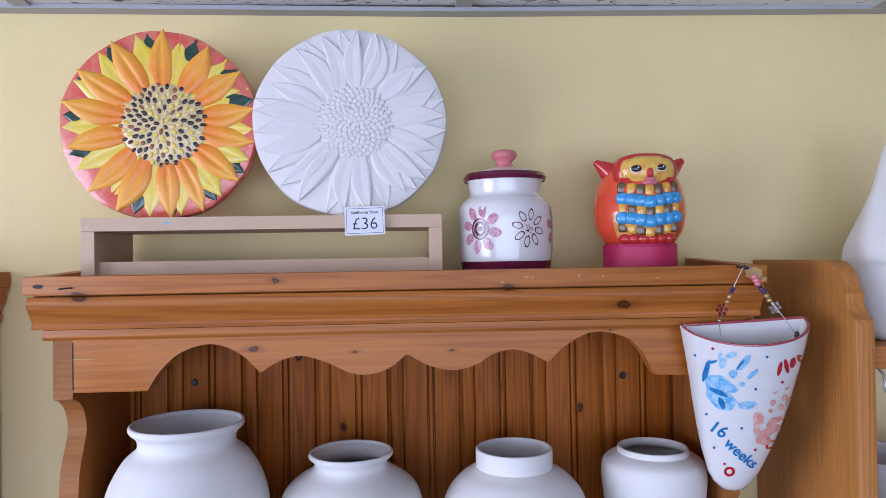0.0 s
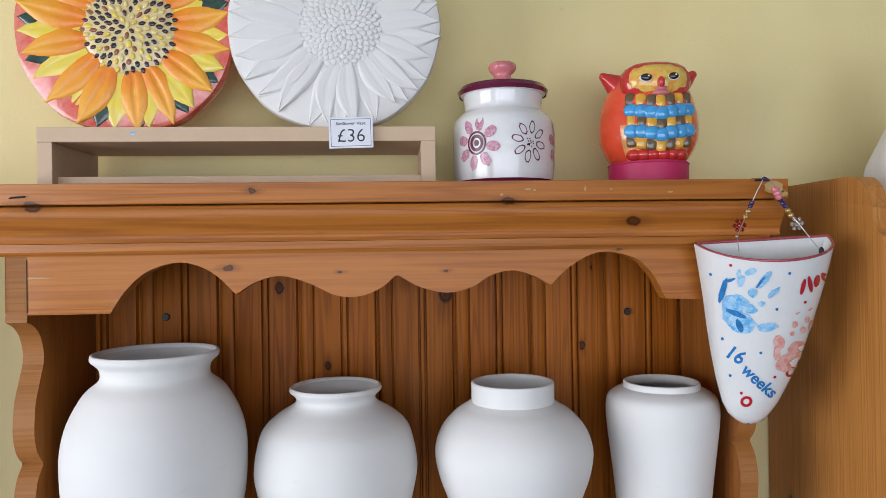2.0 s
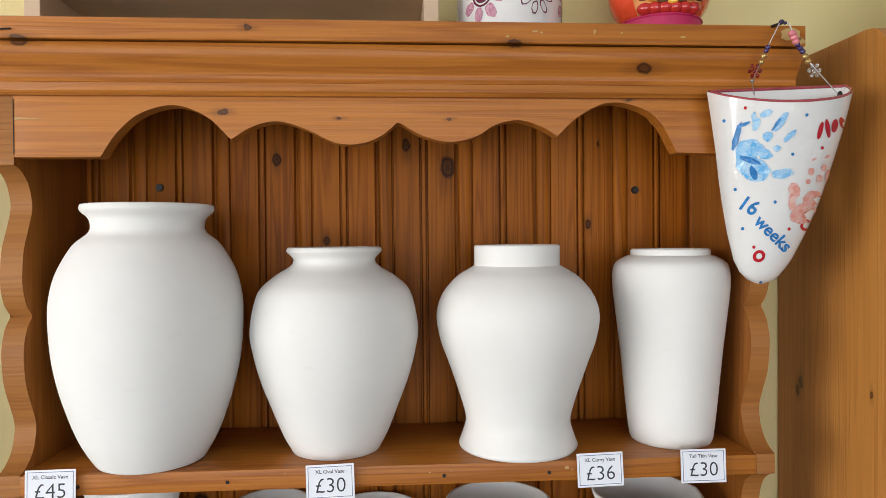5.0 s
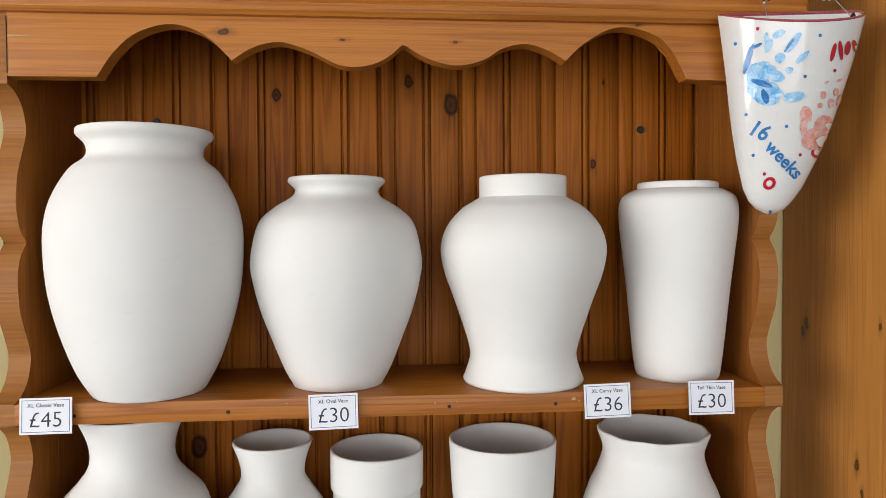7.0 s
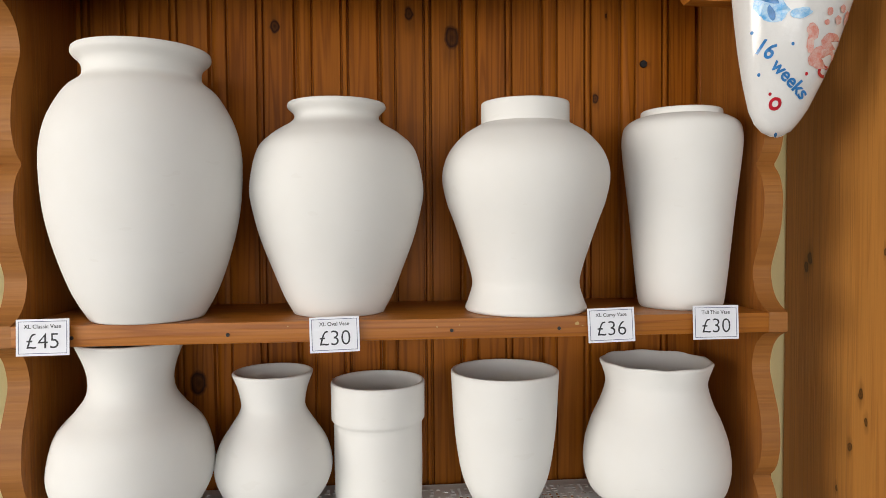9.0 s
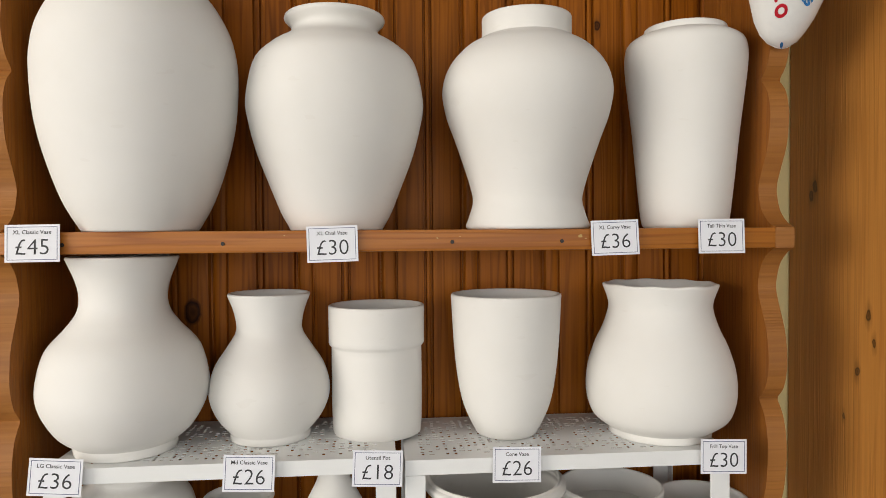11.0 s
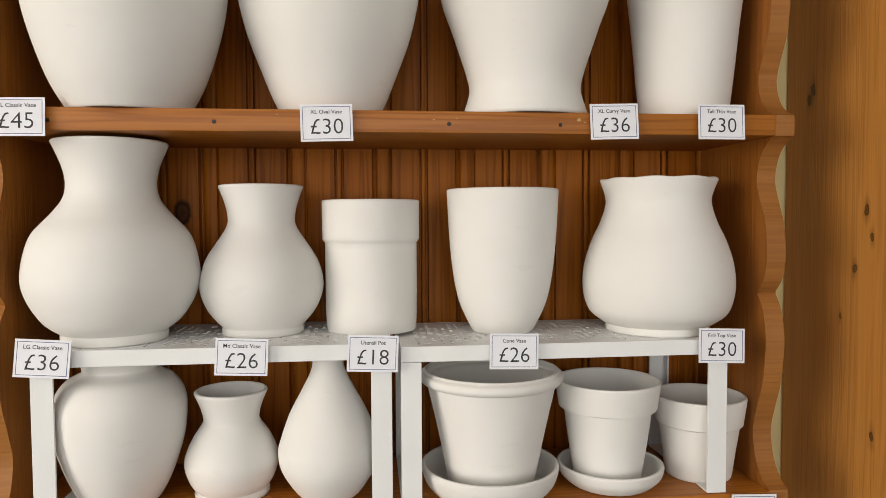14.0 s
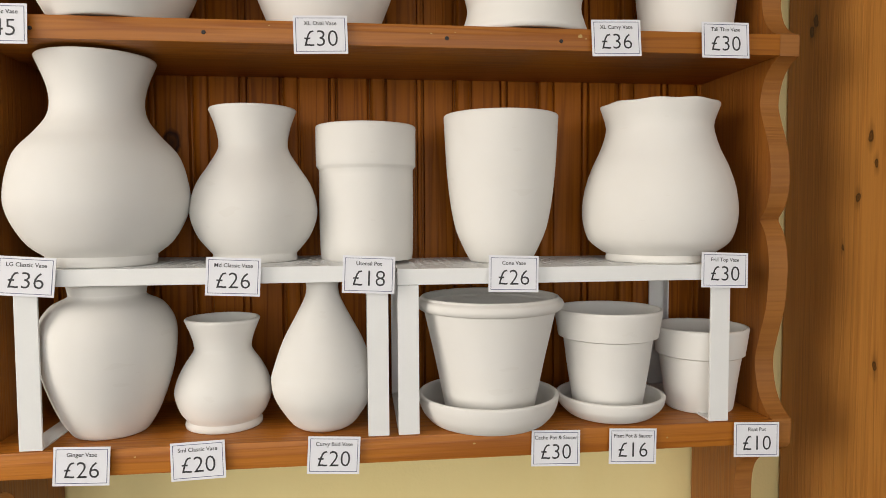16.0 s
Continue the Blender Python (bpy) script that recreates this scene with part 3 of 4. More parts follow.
pot("plant_pot", (0.2828, 0.912, S3 + 0.009), [(34.5, 0), (36.5, 4), (42.3, 40), (47, 75, 1), (52.5, 77, 1), (56.6, 104)], "medium white unglazed plant pot with a banded rim, on its saucer")
pot("saucer", (0.2860, 0.912, S3), [(38.4, 0), (45, 3), (53.6, 11), (56.4, 17), (57.4, 22)], "medium white unglazed saucer under a plant pot")
pot("plant_pot", (0.3945, 0.9265, S3), [(34, 0), (36, 4), (39.5, 30), (43.8, 59, 1), (47.2, 61, 1), (51.0, 89)], "small white unglazed plant pot with a banded rim")

# ---------------------------------------------------------------- metal racks
def rack(x0, x1, top):
    ob = thing("shelf_rack", ((x0 + x1) / 2, 0.945, S3), "white powder-coated metal shelf rack with a perforated top", "rack", "metal racks")
    y0, y1 = 0.8705, 1.022
    rng = random.Random(int(x0 * 1000))
    bm = bmesh.new()
    cell = 0.0084
    nx, ny = int((x1 - x0 - 0.03) / cell), int((y1 - y0 - 0.024) / cell)
    gx, gy = (x1 - x0) / 2 + x0 - nx * cell / 2, (y0 + y1) / 2 - ny * cell / 2

    def quad(ax, ay, bx, by):
        bm.faces.new([bm.verts.new((px, py, top)) for px, py in ((ax, ay), (bx, ay), (bx, by), (ax, by))])

    quad(x0, y0, x1, gy), quad(x0, gy + ny * cell, x1, y1), quad(x0, gy, gx, gy + ny * cell), quad(gx + nx * cell, gy, x1, gy + ny * cell)
    for i in range(nx):
        for j in range(ny):
            ax, ay = gx + i * cell, gy + j * cell
            bx, by = ax + cell, ay + cell
            if rng.random() < 0.33:
                quad(ax, ay, bx, by)
                continue
            lx, ly = (0.0064, 0.0030) if rng.random() < 0.5 else (0.0030, 0.0064)
            if rng.random() < 0.3:
                lx = ly = 0.0040
            cx, cy = (ax + bx) / 2 + rng.uniform(-0.0008, 0.0008), (ay + by) / 2 + rng.uniform(-0.0008, 0.0008)
            outer = [bm.verts.new((px, py, top)) for px, py in ((ax, ay), (bx, ay), (bx, by), (ax, by))]
            inner = [bm.verts.new((cx + sx * lx / 2, cy + sy * ly / 2, top)) for sx, sy in ((-1, -1), (1, -1), (1, 1), (-1, 1))]
            for k in range(4):
                bm.faces.new((outer[k], outer[(k + 1) % 4], inner[(k + 1) % 4], inner[k]))
    bmesh.ops.remove_doubles(bm, verts=bm.verts, dist=0.00005)
    plate = part("perforated_top", bm, M_METAL, ob)
    solid = plate.modifiers.new("thickness", "SOLIDIFY")
    solid.thickness, solid.offset = 0.0008, -1
    part("front_lip", box(x0, x1, y0 - 0.0015, y0 + 0.0015, top - 0.0155, top + 0.0003, 0.0007), M_METAL, ob)
    part("back_lip", box(x0, x1, y1 - 0.0015, y1 + 0.0015, top - 0.0155, top + 0.0003, 0.0007), M_METAL, ob)
    for lx0, lx1 in ((x0, x0 + 0.0205), (x1 - 0.0205, x1)):
        outer_x = lx0 if lx0 == x0 else lx1
        inner_x = outer_x + (0.0015 if lx0 == x0 else -0.0015)
        for y in (y0, y1):
            bm = box(lx0, lx1, y - 0.0014, y + 0.0014, S3 + 0.0004, top - 0.0158, 0.0005)
            box(min(outer_x, inner_x), max(outer_x, inner_x), min(y, y + (0.012 if y == y0 else -0.012)), max(y, y + (0.012 if y == y0 else -0.012)), S3 + 0.002, top - 0.016, bm=bm)
            part("leg", bm, M_METAL, ob)
        part("foot_bar", box(lx0, lx1, y0 + 0.0016, y1 - 0.0016, S3 + 0.0005, S3 + 0.0025, 0.0005), M_METAL, ob)
    return ob


rack(-0.292, 0.047, RACK_L)
rack(0.056, 0.397, RACK_R)

# ---------------------------------------------------------------- price cards
def price_card(name_text, price, at, tilt=0.0, lean=-4.0, label=None):
    """A small printed card; at is its top right corner."""
    w, h = 0.0495, 0.0355
    ob = thing("price_card", (0, 0, 0), label or f"white price card reading {name_text} {price}", "price card", "price cards")
    own = pose(*at) @ pose(0, 0, 0, lean, tilt, 0) @ pose(-w / 2, 0, -h / 2)
    ob.matrix_basis = own
    part("card", box(-w / 2, w / 2, -0.0003, 0.0003, -h / 2, h / 2), M_CARD, ob, local=True)
    bm = bmesh.new()
    e, t = 0.0021, 0.00048
    for a0, a1, b0, b1 in ((-w / 2 + e, w / 2 - e, h / 2 - e - t, h / 2 - e), (-w / 2 + e, w / 2 - e, -h / 2 + e, -h / 2 + e + t), (-w / 2 + e, -w / 2 + e + t, -h / 2 + e + t, h / 2 - e - t), (w / 2 - e - t, w / 2 - e, -h / 2 + e + t, h / 2 - e - t)):
        box(a0, a1, -0.00045, -0.00032, b0, b1, bm=bm)
    part("border", bm, M_NAVY, ob, local=True)
    for words, size, z in ((name_text, 0.0054, 0.0104), (price, 0.0215, -0.0042)):
        bm = text_bm(words, size, bold=-0.00018 if words == price else 0.00005)
        bmesh.ops.translate(bm, verts=bm.verts, vec=(0, -0.0005, z))
        part("lettering", bm, M_INK, ob, local=True)
    return ob


CARD_Y = 0.8635
for words, price, x, z, tilt in (
        ("XL Classic Vase", "£45", -0.268, 1.3725, -0.5), ("XL Oval Vase", "£30", 0.011, 1.370, -1.5), ("XL Curvy Vase", "£36", 0.295, 1.374, -1.5), ("Tall Thin Vase", "£30", 0.408, 1.374, 0.0),
        ("LG Classic Vase", "£36", -0.251, 1.1475, 4.0), ("Md Classic Vase", "£26", -0.071, 1.145, 2.5), ("Utensil Pot", "£18", 0.054, 1.145, 2.5), ("Cone Vase", "£26", 0.194, 1.144, 1.5), ("Frill Top Vase", "£30", 0.412, 1.144, 2.0),
        ("Ginger Vase", "£26", -0.210, 0.973, 2.0), ("Sml Classic Vase", "£20", -0.108, 0.975, -2.0), ("Curvy Bud Vase", "£20", 0.019, 0.972, 3.0), ("Cache Pot & Saucer", "£30", 0.237, 0.969, 2.0), ("Plant Pot & Saucer", "£16", 0.317, 0.967, 2.5), ("Plant Pot", "£10", 0.450, 0.968, 2.0)):
    price_card(words, price, (x, CARD_Y, z), tilt)

# ---------------------------------------------------------------- glazes
def glaze(name, colour, rough=0.14, speck=0.12, scale=60.0, second=None):
    """Brush-painted glaze: uneven coverage under a clear gloss."""
    n = Nodes(name)
    offset, _ = spread(n)
    place = n.place(offset=offset)
    wash, streak = n.noise(place, scale, 4.0, 0.6, 0.6), n.noise(place, scale * 5, 3.0)
    lo = second or tuple(c * (1 - speck * 2) for c in colour)
    base = n.ramp(n.math("ADD", n.math("MULTIPLY", wash, 0.75), n.math("MULTIPLY", streak, 0.25)), (0.36, lo), (0.62, colour))
    return n.finish(base, rough, n.math("ADD", wash, n.math("MULTIPLY", streak, 0.4)), 0.3, 0.001, Coat_Weight=0.5, Coat_Roughness=0.06)


G_YELLOW = glaze("yellow_glaze", (0.85, 0.64, 0.035), 0.25, second=(0.83, 0.68, 0.14))
G_GREEN = glaze("dark_green_glaze", (0.035, 0.085, 0.06), second=(0.015, 0.035, 0.03))
G_PINK = glaze("coral_glaze", (0.68, 0.10, 0.07), second=(0.74, 0.24, 0.17))
G_CREAM = glaze("cream_glaze", (0.82, 0.66, 0.32), 0.3)
G_WHITE = glaze("white_glaze", (0.80, 0.79, 0.77), 0.1, 0.02)
G_PLUM = glaze("plum_glaze", (0.135, 0.012, 0.045))
G_ROSE = glaze("rose_glaze", (0.72, 0.22, 0.24))
G_MAGENTA = paint("magenta_paint", (0.50, 0.018, 0.10), 0.5)
G_PRINT = glaze("mauve_print", (0.40, 0.10, 0.20), 0.15, 0.3, 420.0, (0.70, 0.46, 0.52))
G_LOOP = glaze("mauve_line", (0.24, 0.04, 0.11), 0.15, 0.3, 420.0)
G_OWL = glaze("owl_orange_glaze", (0.80, 0.088, 0.032), 0.12, 0.08, 30.0)
G_OWL_RED = glaze("owl_red_glaze", (0.60, 0.035, 0.03), 0.12)
G_PEACH = glaze("peach_glaze", (0.80, 0.36, 0.13), 0.14)
G_MUSTARD = glaze("mustard_glaze", (0.80, 0.42, 0.035), 0.14)
G_OLIVE = glaze("olive_brown_glaze", (0.15, 0.095, 0.04), 0.2)
G_SKY = glaze("sky_blue_glaze", (0.085, 0.38, 0.74), 0.14)
G_FACE = glaze("owl_face_glaze", (0.76, 0.56, 0.10), 0.14, 0.2, 90.0, (0.75, 0.30, 0.05))
G_RIM = glaze("dark_rose_glaze", (0.42, 0.07, 0.09), 0.16)
G_EYE = glaze("dark_eye_glaze", (0.022, 0.013, 0.010), 0.1)
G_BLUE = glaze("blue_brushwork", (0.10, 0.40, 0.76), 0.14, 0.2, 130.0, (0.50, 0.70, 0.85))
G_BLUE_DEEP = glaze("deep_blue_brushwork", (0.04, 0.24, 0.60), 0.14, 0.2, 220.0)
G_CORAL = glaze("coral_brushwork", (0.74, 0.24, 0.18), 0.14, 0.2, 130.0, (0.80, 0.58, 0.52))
G_RED = glaze("red_brushwork", (0.52, 0.015, 0.03), 0.14)
G_GOLD = paint("gold_bead", (0.62, 0.42, 0.16), 0.25, Metallic=0.7)
G_SILVER = paint("silver_wire", (0.5, 0.5, 0.5), 0.3, Metallic=0.9)
G_PURPLE = glaze("purple_bead", (0.05, 0.03, 0.12), 0.1)


def clear_glass(name, colour):
    n = Nodes(name)
    return n.finish(colour, 0.05, Transmission_Weight=0.85, IOR=1.45)


M_CLEAR = clear_glass("clear_bead", (0.85, 0.85, 0.85))
M_GARNET = clear_glass("garnet_bead", (0.45, 0.05, 0.06))


def petal_glaze(length):
    """Orange glaze at the petal's root, thinned by the brush to a yellow tip."""
    n = Nodes("petal_glaze")
    offset, _ = spread(n)
    wash = n.noise(n.place(offset=offset), 55.0, 4.0, 0.6, 0.6)
    axes = n.tree.nodes.new("ShaderNodeSeparateXYZ")
    n.put(axes.inputs[0], n.tree.nodes.new("ShaderNodeTexCoord").outputs["Object"])
    along = n.math("ADD", n.math("DIVIDE", axes.outputs[2], length), n.math("MULTIPLY_ADD", wash, 0.7, -0.35))
    base = n.ramp(along, (0.05, (0.84, 0.23, 0.008)), (0.40, (0.87, 0.34, 0.018)), (0.90, (0.88, 0.44, 0.040)))
    return n.finish(base, 0.36, wash, 0.7, 0.002, Coat_Weight=0.2, Coat_Roughness=0.16)


def seed_material():
    """Sunflower seeds, each dabbed with its own dark or pale glaze."""
    n = Nodes("seed_glaze")
    rnd = n.tree.nodes.new("ShaderNodeObjectInfo").outputs["Random"]
    node = n.add("ShaderNodeValToRGB", Fac=rnd)
    node.color_ramp.interpolation = "CONSTANT"
    band = node.color_ramp
    for at, colour in ((0.0, (0.02, 0.012, 0.02)), (0.42, (0.08, 0.02, 0.03)), (0.56, (0.30, 0.11, 0.04)), (0.68, (0.76, 0.62, 0.22)), (0.82, (0.80, 0.62, 0.08))):
        e = band.elements[0] if at == 0 else band.elements.new(at)
        e.position, e.color = at, (*colour, 1)
    return n.finish(node.outputs["Color"], 0.12, Coat_Weight=0.5)


M_SEED = seed_material()


# ---------------------------------------------------------------- riser box on the dresser
TOP = 1.816
riser = thing("riser_box", (-0.115, 0.97, TOP), "plain unpainted wooden riser box, open at front and back", "riser")
part("top_panel", box(-0.336, 0.106, 0.9125, 1.030, 1.875, 1.8915, 0.0006), M_RAW, riser)
part("side_panel", box(-0.336, -0.3195, 0.9128, 1.030, TOP + 0.0003, 1.8747, 0.0006), M_RAW, riser)
part("side_panel", box(0.0895, 0.106, 0.9128, 1.030, TOP + 0.0003, 1.8747, 0.0006), M_RAW, riser)
part("rail", box(-0.3193, 0.0893, 0.925, 0.940, TOP + 0.0003, 1.8375, 0.0006), M_RAW, riser)
part("paint_spot", ball((-0.232, 0.9125, 1.884), (0.003, 0.0004, 0.002)), G_BLUE, riser, "small blue paint smudge")


# ---------------------------------------------------------------- sunflower vases
def petal_bm(length, width, rise, crease, bend=0.0, tip=1.6, rim=0.0):
    """A raised petal in the xz plane, root at the origin, pointing up, with a crease along its middle and, with rim, a raised edge line."""
    bm = bmesh.new()
    rows, cols = 12, 12
    grid = []
    for i in range(rows + 1):
        t = i / rows
        half = width / 2 * (math.sin(math.pi * min(1, t * 0.86 + 0.14) ** tip) ** 1.0 if t < 1 else 0.0)
        line = []
        for j in range(cols + 1):
            s = j / cols * 2 - 1
            hump = (1 - s * s) ** (0.4 if rim else 0.6) * (0.55 + 0.45 * math.sin(math.pi * t)) if abs(s) < 1 else 0.0
            hump = hump * (1 - rim) + rim * math.exp(-((abs(s) - 0.72) / 0.16) ** 2) * (0.5 + 0.5 * t)
            dip = crease * math.exp(-(s / 0.16) ** 2) * math.sin(math.pi * min(1, t + 0.1))
            line.append(bm.verts.new((s * half + bend * math.sin(math.pi * t) * length, -rise * hump + dip, t * length)))
        grid.append(line)
    for a, b in zip(grid, grid[1:]):
        for j in range(cols):
            bm.faces.new((a[j], a[j + 1], b[j + 1], b[j]))
    bmesh.ops.remove_doubles(bm, verts=bm.verts, dist=0.00002)
    return bm


def disc_body(radius, depth):
    """A thick upright disc with rounded edges and a flattened foot."""
    bm = bmesh.new()
    section = [(0, -0.001), (radius * 0.45, -0.001), (radius * 0.94, -0.0008), (radius * 0.985, 0.0015), (radius, 0.008), (radius * 0.985, depth * 0.5), (radius * 0.93, depth * 0.85), (radius * 0.86, depth), (0, depth)]
    rings, turns = [], 96
    for r, y in section:
        if r == 0:
            rings.append([bm.verts.new((0, y, 0))])
            continue
        ring = []
        for k in range(turns):
            a = 2 * math.pi * k / turns
            wob = 1 + 0.006 * math.sin(5 * a) + 0.004 * math.sin(11 * a + 1)
            ring.append(bm.verts.new((r * wob * math.cos(a), y, max(r * wob * math.sin(a), -radius * 0.983))))
        rings.append(ring)
    for a, b in zip(rings, rings[1:]):
        for k in range(turns):
            k2 = (k + 1) % turns
            if len(a) == 1:
                bm.faces.new((a[0], b[k], b[k2]))
            elif len(b) == 1:
                bm.faces.new((a[k], a[k2], b[0]))
            else:
                bm.faces.new((a[k], a[k2], b[k2], b[k]))
    return bm


def sunflower_vase(at, radius, painted, label, seed):
    ob = thing("sunflower_vase", at, label, "vase", "sunflower vases")
    rng = random.Random(seed)
    part("body", disc_body(radius, 0.048), G_PINK if painted else M_BISQUE, ob, smooth=35, local=True)

    def leaf(name, me, angle, out, depth):
        q = new(name, me)
        q.parent = ob
        reach = 1 - 0.007 / radius * math.sin(radians(angle))
        q.matrix_basis = Matrix.Translation((0.007, depth, 0)) @ pose(0, 0, 0, 0, angle, 0) @ Matrix.Translation((0, 0, out * (1 + reach) / 2)) @ pose(0, 0, 0, rng.uniform(-1.5, 1.5), rng.uniform(-3, 3), 0) @ Matrix.Diagonal((1, 1, reach * 1.02, 1))
        return q

    if painted:
        orange = petal_glaze(radius * 0.595)
        front = [link_mesh("petal", petal_bm(radius * reach, radius * 0.285, 0.0042, 0.0026, b, 0.95), orange, 80) for b, reach in ((0.0, 0.60), (0.045, 0.57), (-0.04, 0.61))]
        behind = [link_mesh("petal", petal_bm(radius * 0.53, radius * 0.30, 0.0028, 0.0012, b, 0.9), G_YELLOW, 80) for b in (0.0, 0.04, -0.04)]
        green = link_mesh("leaf", petal_bm(radius * 0.33, radius * 0.26, 0.0022, 0.0006, 0, 0.8), G_GREEN, 80)
        count = 14
        for k in range(count):
            a = 360 * k / count + rng.uniform(-3, 3)
            leaf("petal", front[rng.randrange(3)], a, radius * 0.385, -0.0006)
            leaf("petal", behind[rng.randrange(3)], a + 13 + rng.uniform(-2, 2), radius * 0.43, 0.0)
            if k % 14 not in (3, 8):
                leaf("leaf", green, a + 20.5 + rng.uniform(-3, 3), radius * 0.635, 0.0002)
    else:
        front = [link_mesh("petal", petal_bm(radius * reach, radius * 0.235, 0.0052, 0.0010, b, 0.9, 0.3), M_BISQUE, 80) for b, reach in ((0.06, 0.60), (0.11, 0.57), (-0.07, 0.59), (0.03, 0.54))]
        behind = [link_mesh("petal", petal_bm(radius * 0.56, radius * 0.215, 0.0042, 0.0008, b, 0.9, 0.3), M_BISQUE, 80) for b in (0.06, -0.06)]
        count = 17
        for k in range(count):
            a = 360 * k / count + rng.uniform(-4, 4)
            leaf("petal", front[rng.randrange(4)], a, radius * 0.37, -0.0014)
            leaf("petal", behind[rng.randrange(2)], a + 10.6 + rng.uniform(-3, 3), radius * 0.42, -0.0004)
    heart = radius * (0.44 if painted else 0.40)
    part("flower_heart", ball((0.007, 0.0, 0), (heart, 0.0070, heart), u=40, v=16), G_CREAM if painted else M_BISQUE, ob, smooth=True, local=True)
    total = 128 if painted else 185
    grain = bmesh.new()
    bmesh.ops.create_icosphere(grain, subdivisions=1, radius=1)
    seed_mesh = link_mesh("seed", grain, M_SEED if painted else M_BISQUE, 80)
    size = (0.0029, 0.0015, 0.0046) if painted else (0.0035, 0.0012, 0.0043)
    for k in range(total):
        r, a = heart * 0.97 * math.sqrt((k + 0.5) / total), k * 2.39996
        y = -0.0070 * math.sqrt(max(0.0, 1 - (r / heart) ** 2)) - 0.0003
        q = new("seed", seed_mesh)
        q.parent = ob
        q.matrix_basis = Matrix.Translation((0.007 + r * math.sin(a), y, r * math.cos(a))) @ pose(0, 0, 0, 0, math.degrees(a), 0) @ Matrix.Diagonal((*[c * rng.uniform(0.8, 1.15) for c in size], 1))
    return ob


painted_vase = sunflower_vase((-0.2535, 0.948, 1.8915 + 0.1225 * 0.983), 0.1225, True, "round glazed sunflower vase with orange and yellow petals", 3)
plain_vase = sunflower_vase((-0.0085, 0.928, 1.8915 + 0.1202 * 0.983), 0.1202, False, "round white unglazed sunflower vase with raised petals", 5)
for vase, wide in ((painted_vase, 1.03), (plain_vase, 1.03)):
    vase.matrix_basis = Matrix.Translation(vase.matrix_basis.translation) @ Matrix.Diagonal((wide, 1, 1, 1))
price_card("Sunflower Vase", "£36", (0.0345, 0.9085, 1.9020), -1.5)


# ---------------------------------------------------------------- flower jar
def jar_radius(z):
    keys = ((0, 55), (8, 57.5), (30, 59), (62, 59.5), (74, 58), (82, 52), (87, 46), (92, 45), (105, 47))
    for (a, ra), (b, rb) in zip(keys, keys[1:]):
        if z <= b:
            return ra + (rb - ra) * (z - a) / (b - a)
    return 47.0


JAR = (0.192, 0.958, TOP)
JAR_SCALE = (1.035, 1.035, 1.135)
jar = thing("storage_jar", JAR, "white glazed lidded jar with purple printed flowers", "jar")
jar.scale = JAR_SCALE
body = part("body", lathe([(53, 0), (57, 9), (59, 30), (59.5, 62), (58, 75), (52, 83), (46, 88), (45, 93), (47, 104)], 5), G_WHITE, jar, smooth=50, local=True)
band = bmesh.new()
for z0, z1, r0, r1 in ((0.001, 0.013, 0.0552, 0.0582),):
    bmesh.ops.create_cone(band, cap_ends=False, segments=64, radius1=r0, radius2=r1, depth=z1 - z0, matrix=pose(0, 0, (z0 + z1) / 2))
part("foot_band", band, G_PLUM, body, "dark plum painted band", smooth=True, local=True)
lid = part("lid", lathe([(47, 0), (50, 1), (51.5, 4), (50, 7.5), (44, 10), (30, 14), (14, 17.5), (10, 18)], 3, lip=False), G_WHITE, jar, smooth=60, local=True)
lid.location = (0, 0, 0.105)
rim = bmesh.new()
bmesh.ops.create_cone(rim, cap_ends=False, segments=64, radius1=0.0512, radius2=0.0532, depth=0.004, matrix=pose(0, 0, 0.0022))
bmesh.ops.create_cone(rim, cap_ends=False, segments=64, radius1=0.0532, radius2=0.0500, depth=0.0045, matrix=pose(0, 0, 0.00644))
part("lid_band", rim, G_PLUM, lid, "dark plum painted lid edge", smooth=True, local=True)
part("knob", lathe([(13, 0), (10.5, 4), (10.5, 7), (15, 11), (16.5, 15), (14.5, 19), (6, 21.5), (1.5, 22)], 2, 40, lip=False), G_ROSE, lid, "pink knob", smooth=True, local=True).location = (0, 0, 0.0165)


def on_jar(bm, lift=0.0006):
    """Wraps a flat pattern given as (x across, z up) round the jar."""
    for v in bm.verts:
        r = jar_radius(v.co.z * 1000) / 1000 + lift
        a = max(-1.45, min(1.45, v.co.x / r))
        v.co = Vector((r * math.sin(a), -r * math.cos(a), v.co.z))
    return bm


def flat_blob(at, half, turn=0.0, sides=14, uneven=0.0, rng=None, bm=None, hole=0.0):
    """A flat dab of paint: an uneven oval, or a ring of one, in the xz plane."""
    own = bmesh.new()
    c, s = math.cos(radians(turn)), math.sin(radians(turn))
    ring, inner = [], []
    for k in range(sides):
        a = 2 * math.pi * k / sides
        f = 1 + (rng.uniform(-uneven, uneven) if rng else 0)
        px, pz = half[0] * f * math.cos(a), half[1] * f * math.sin(a)
        ring.append(own.verts.new((at[0] + px * c - pz * s, 0, at[1] + px * s + pz * c)))
        if hole:
            inner.append(own.verts.new((at[0] + hole * (px * c - pz * s), 0, at[1] + hole * (px * s + pz * c))))
    if hole:
        for k in range(sides):
            own.faces.new((ring[k], ring[(k + 1) % sides], inner[(k + 1) % sides], inner[k]))
    else:
        mid = own.verts.new((at[0], 0, at[1]))
        for k in range(sides):
            own.faces.new((ring[k], ring[(k + 1) % sides], mid))
    return join(bm, own)


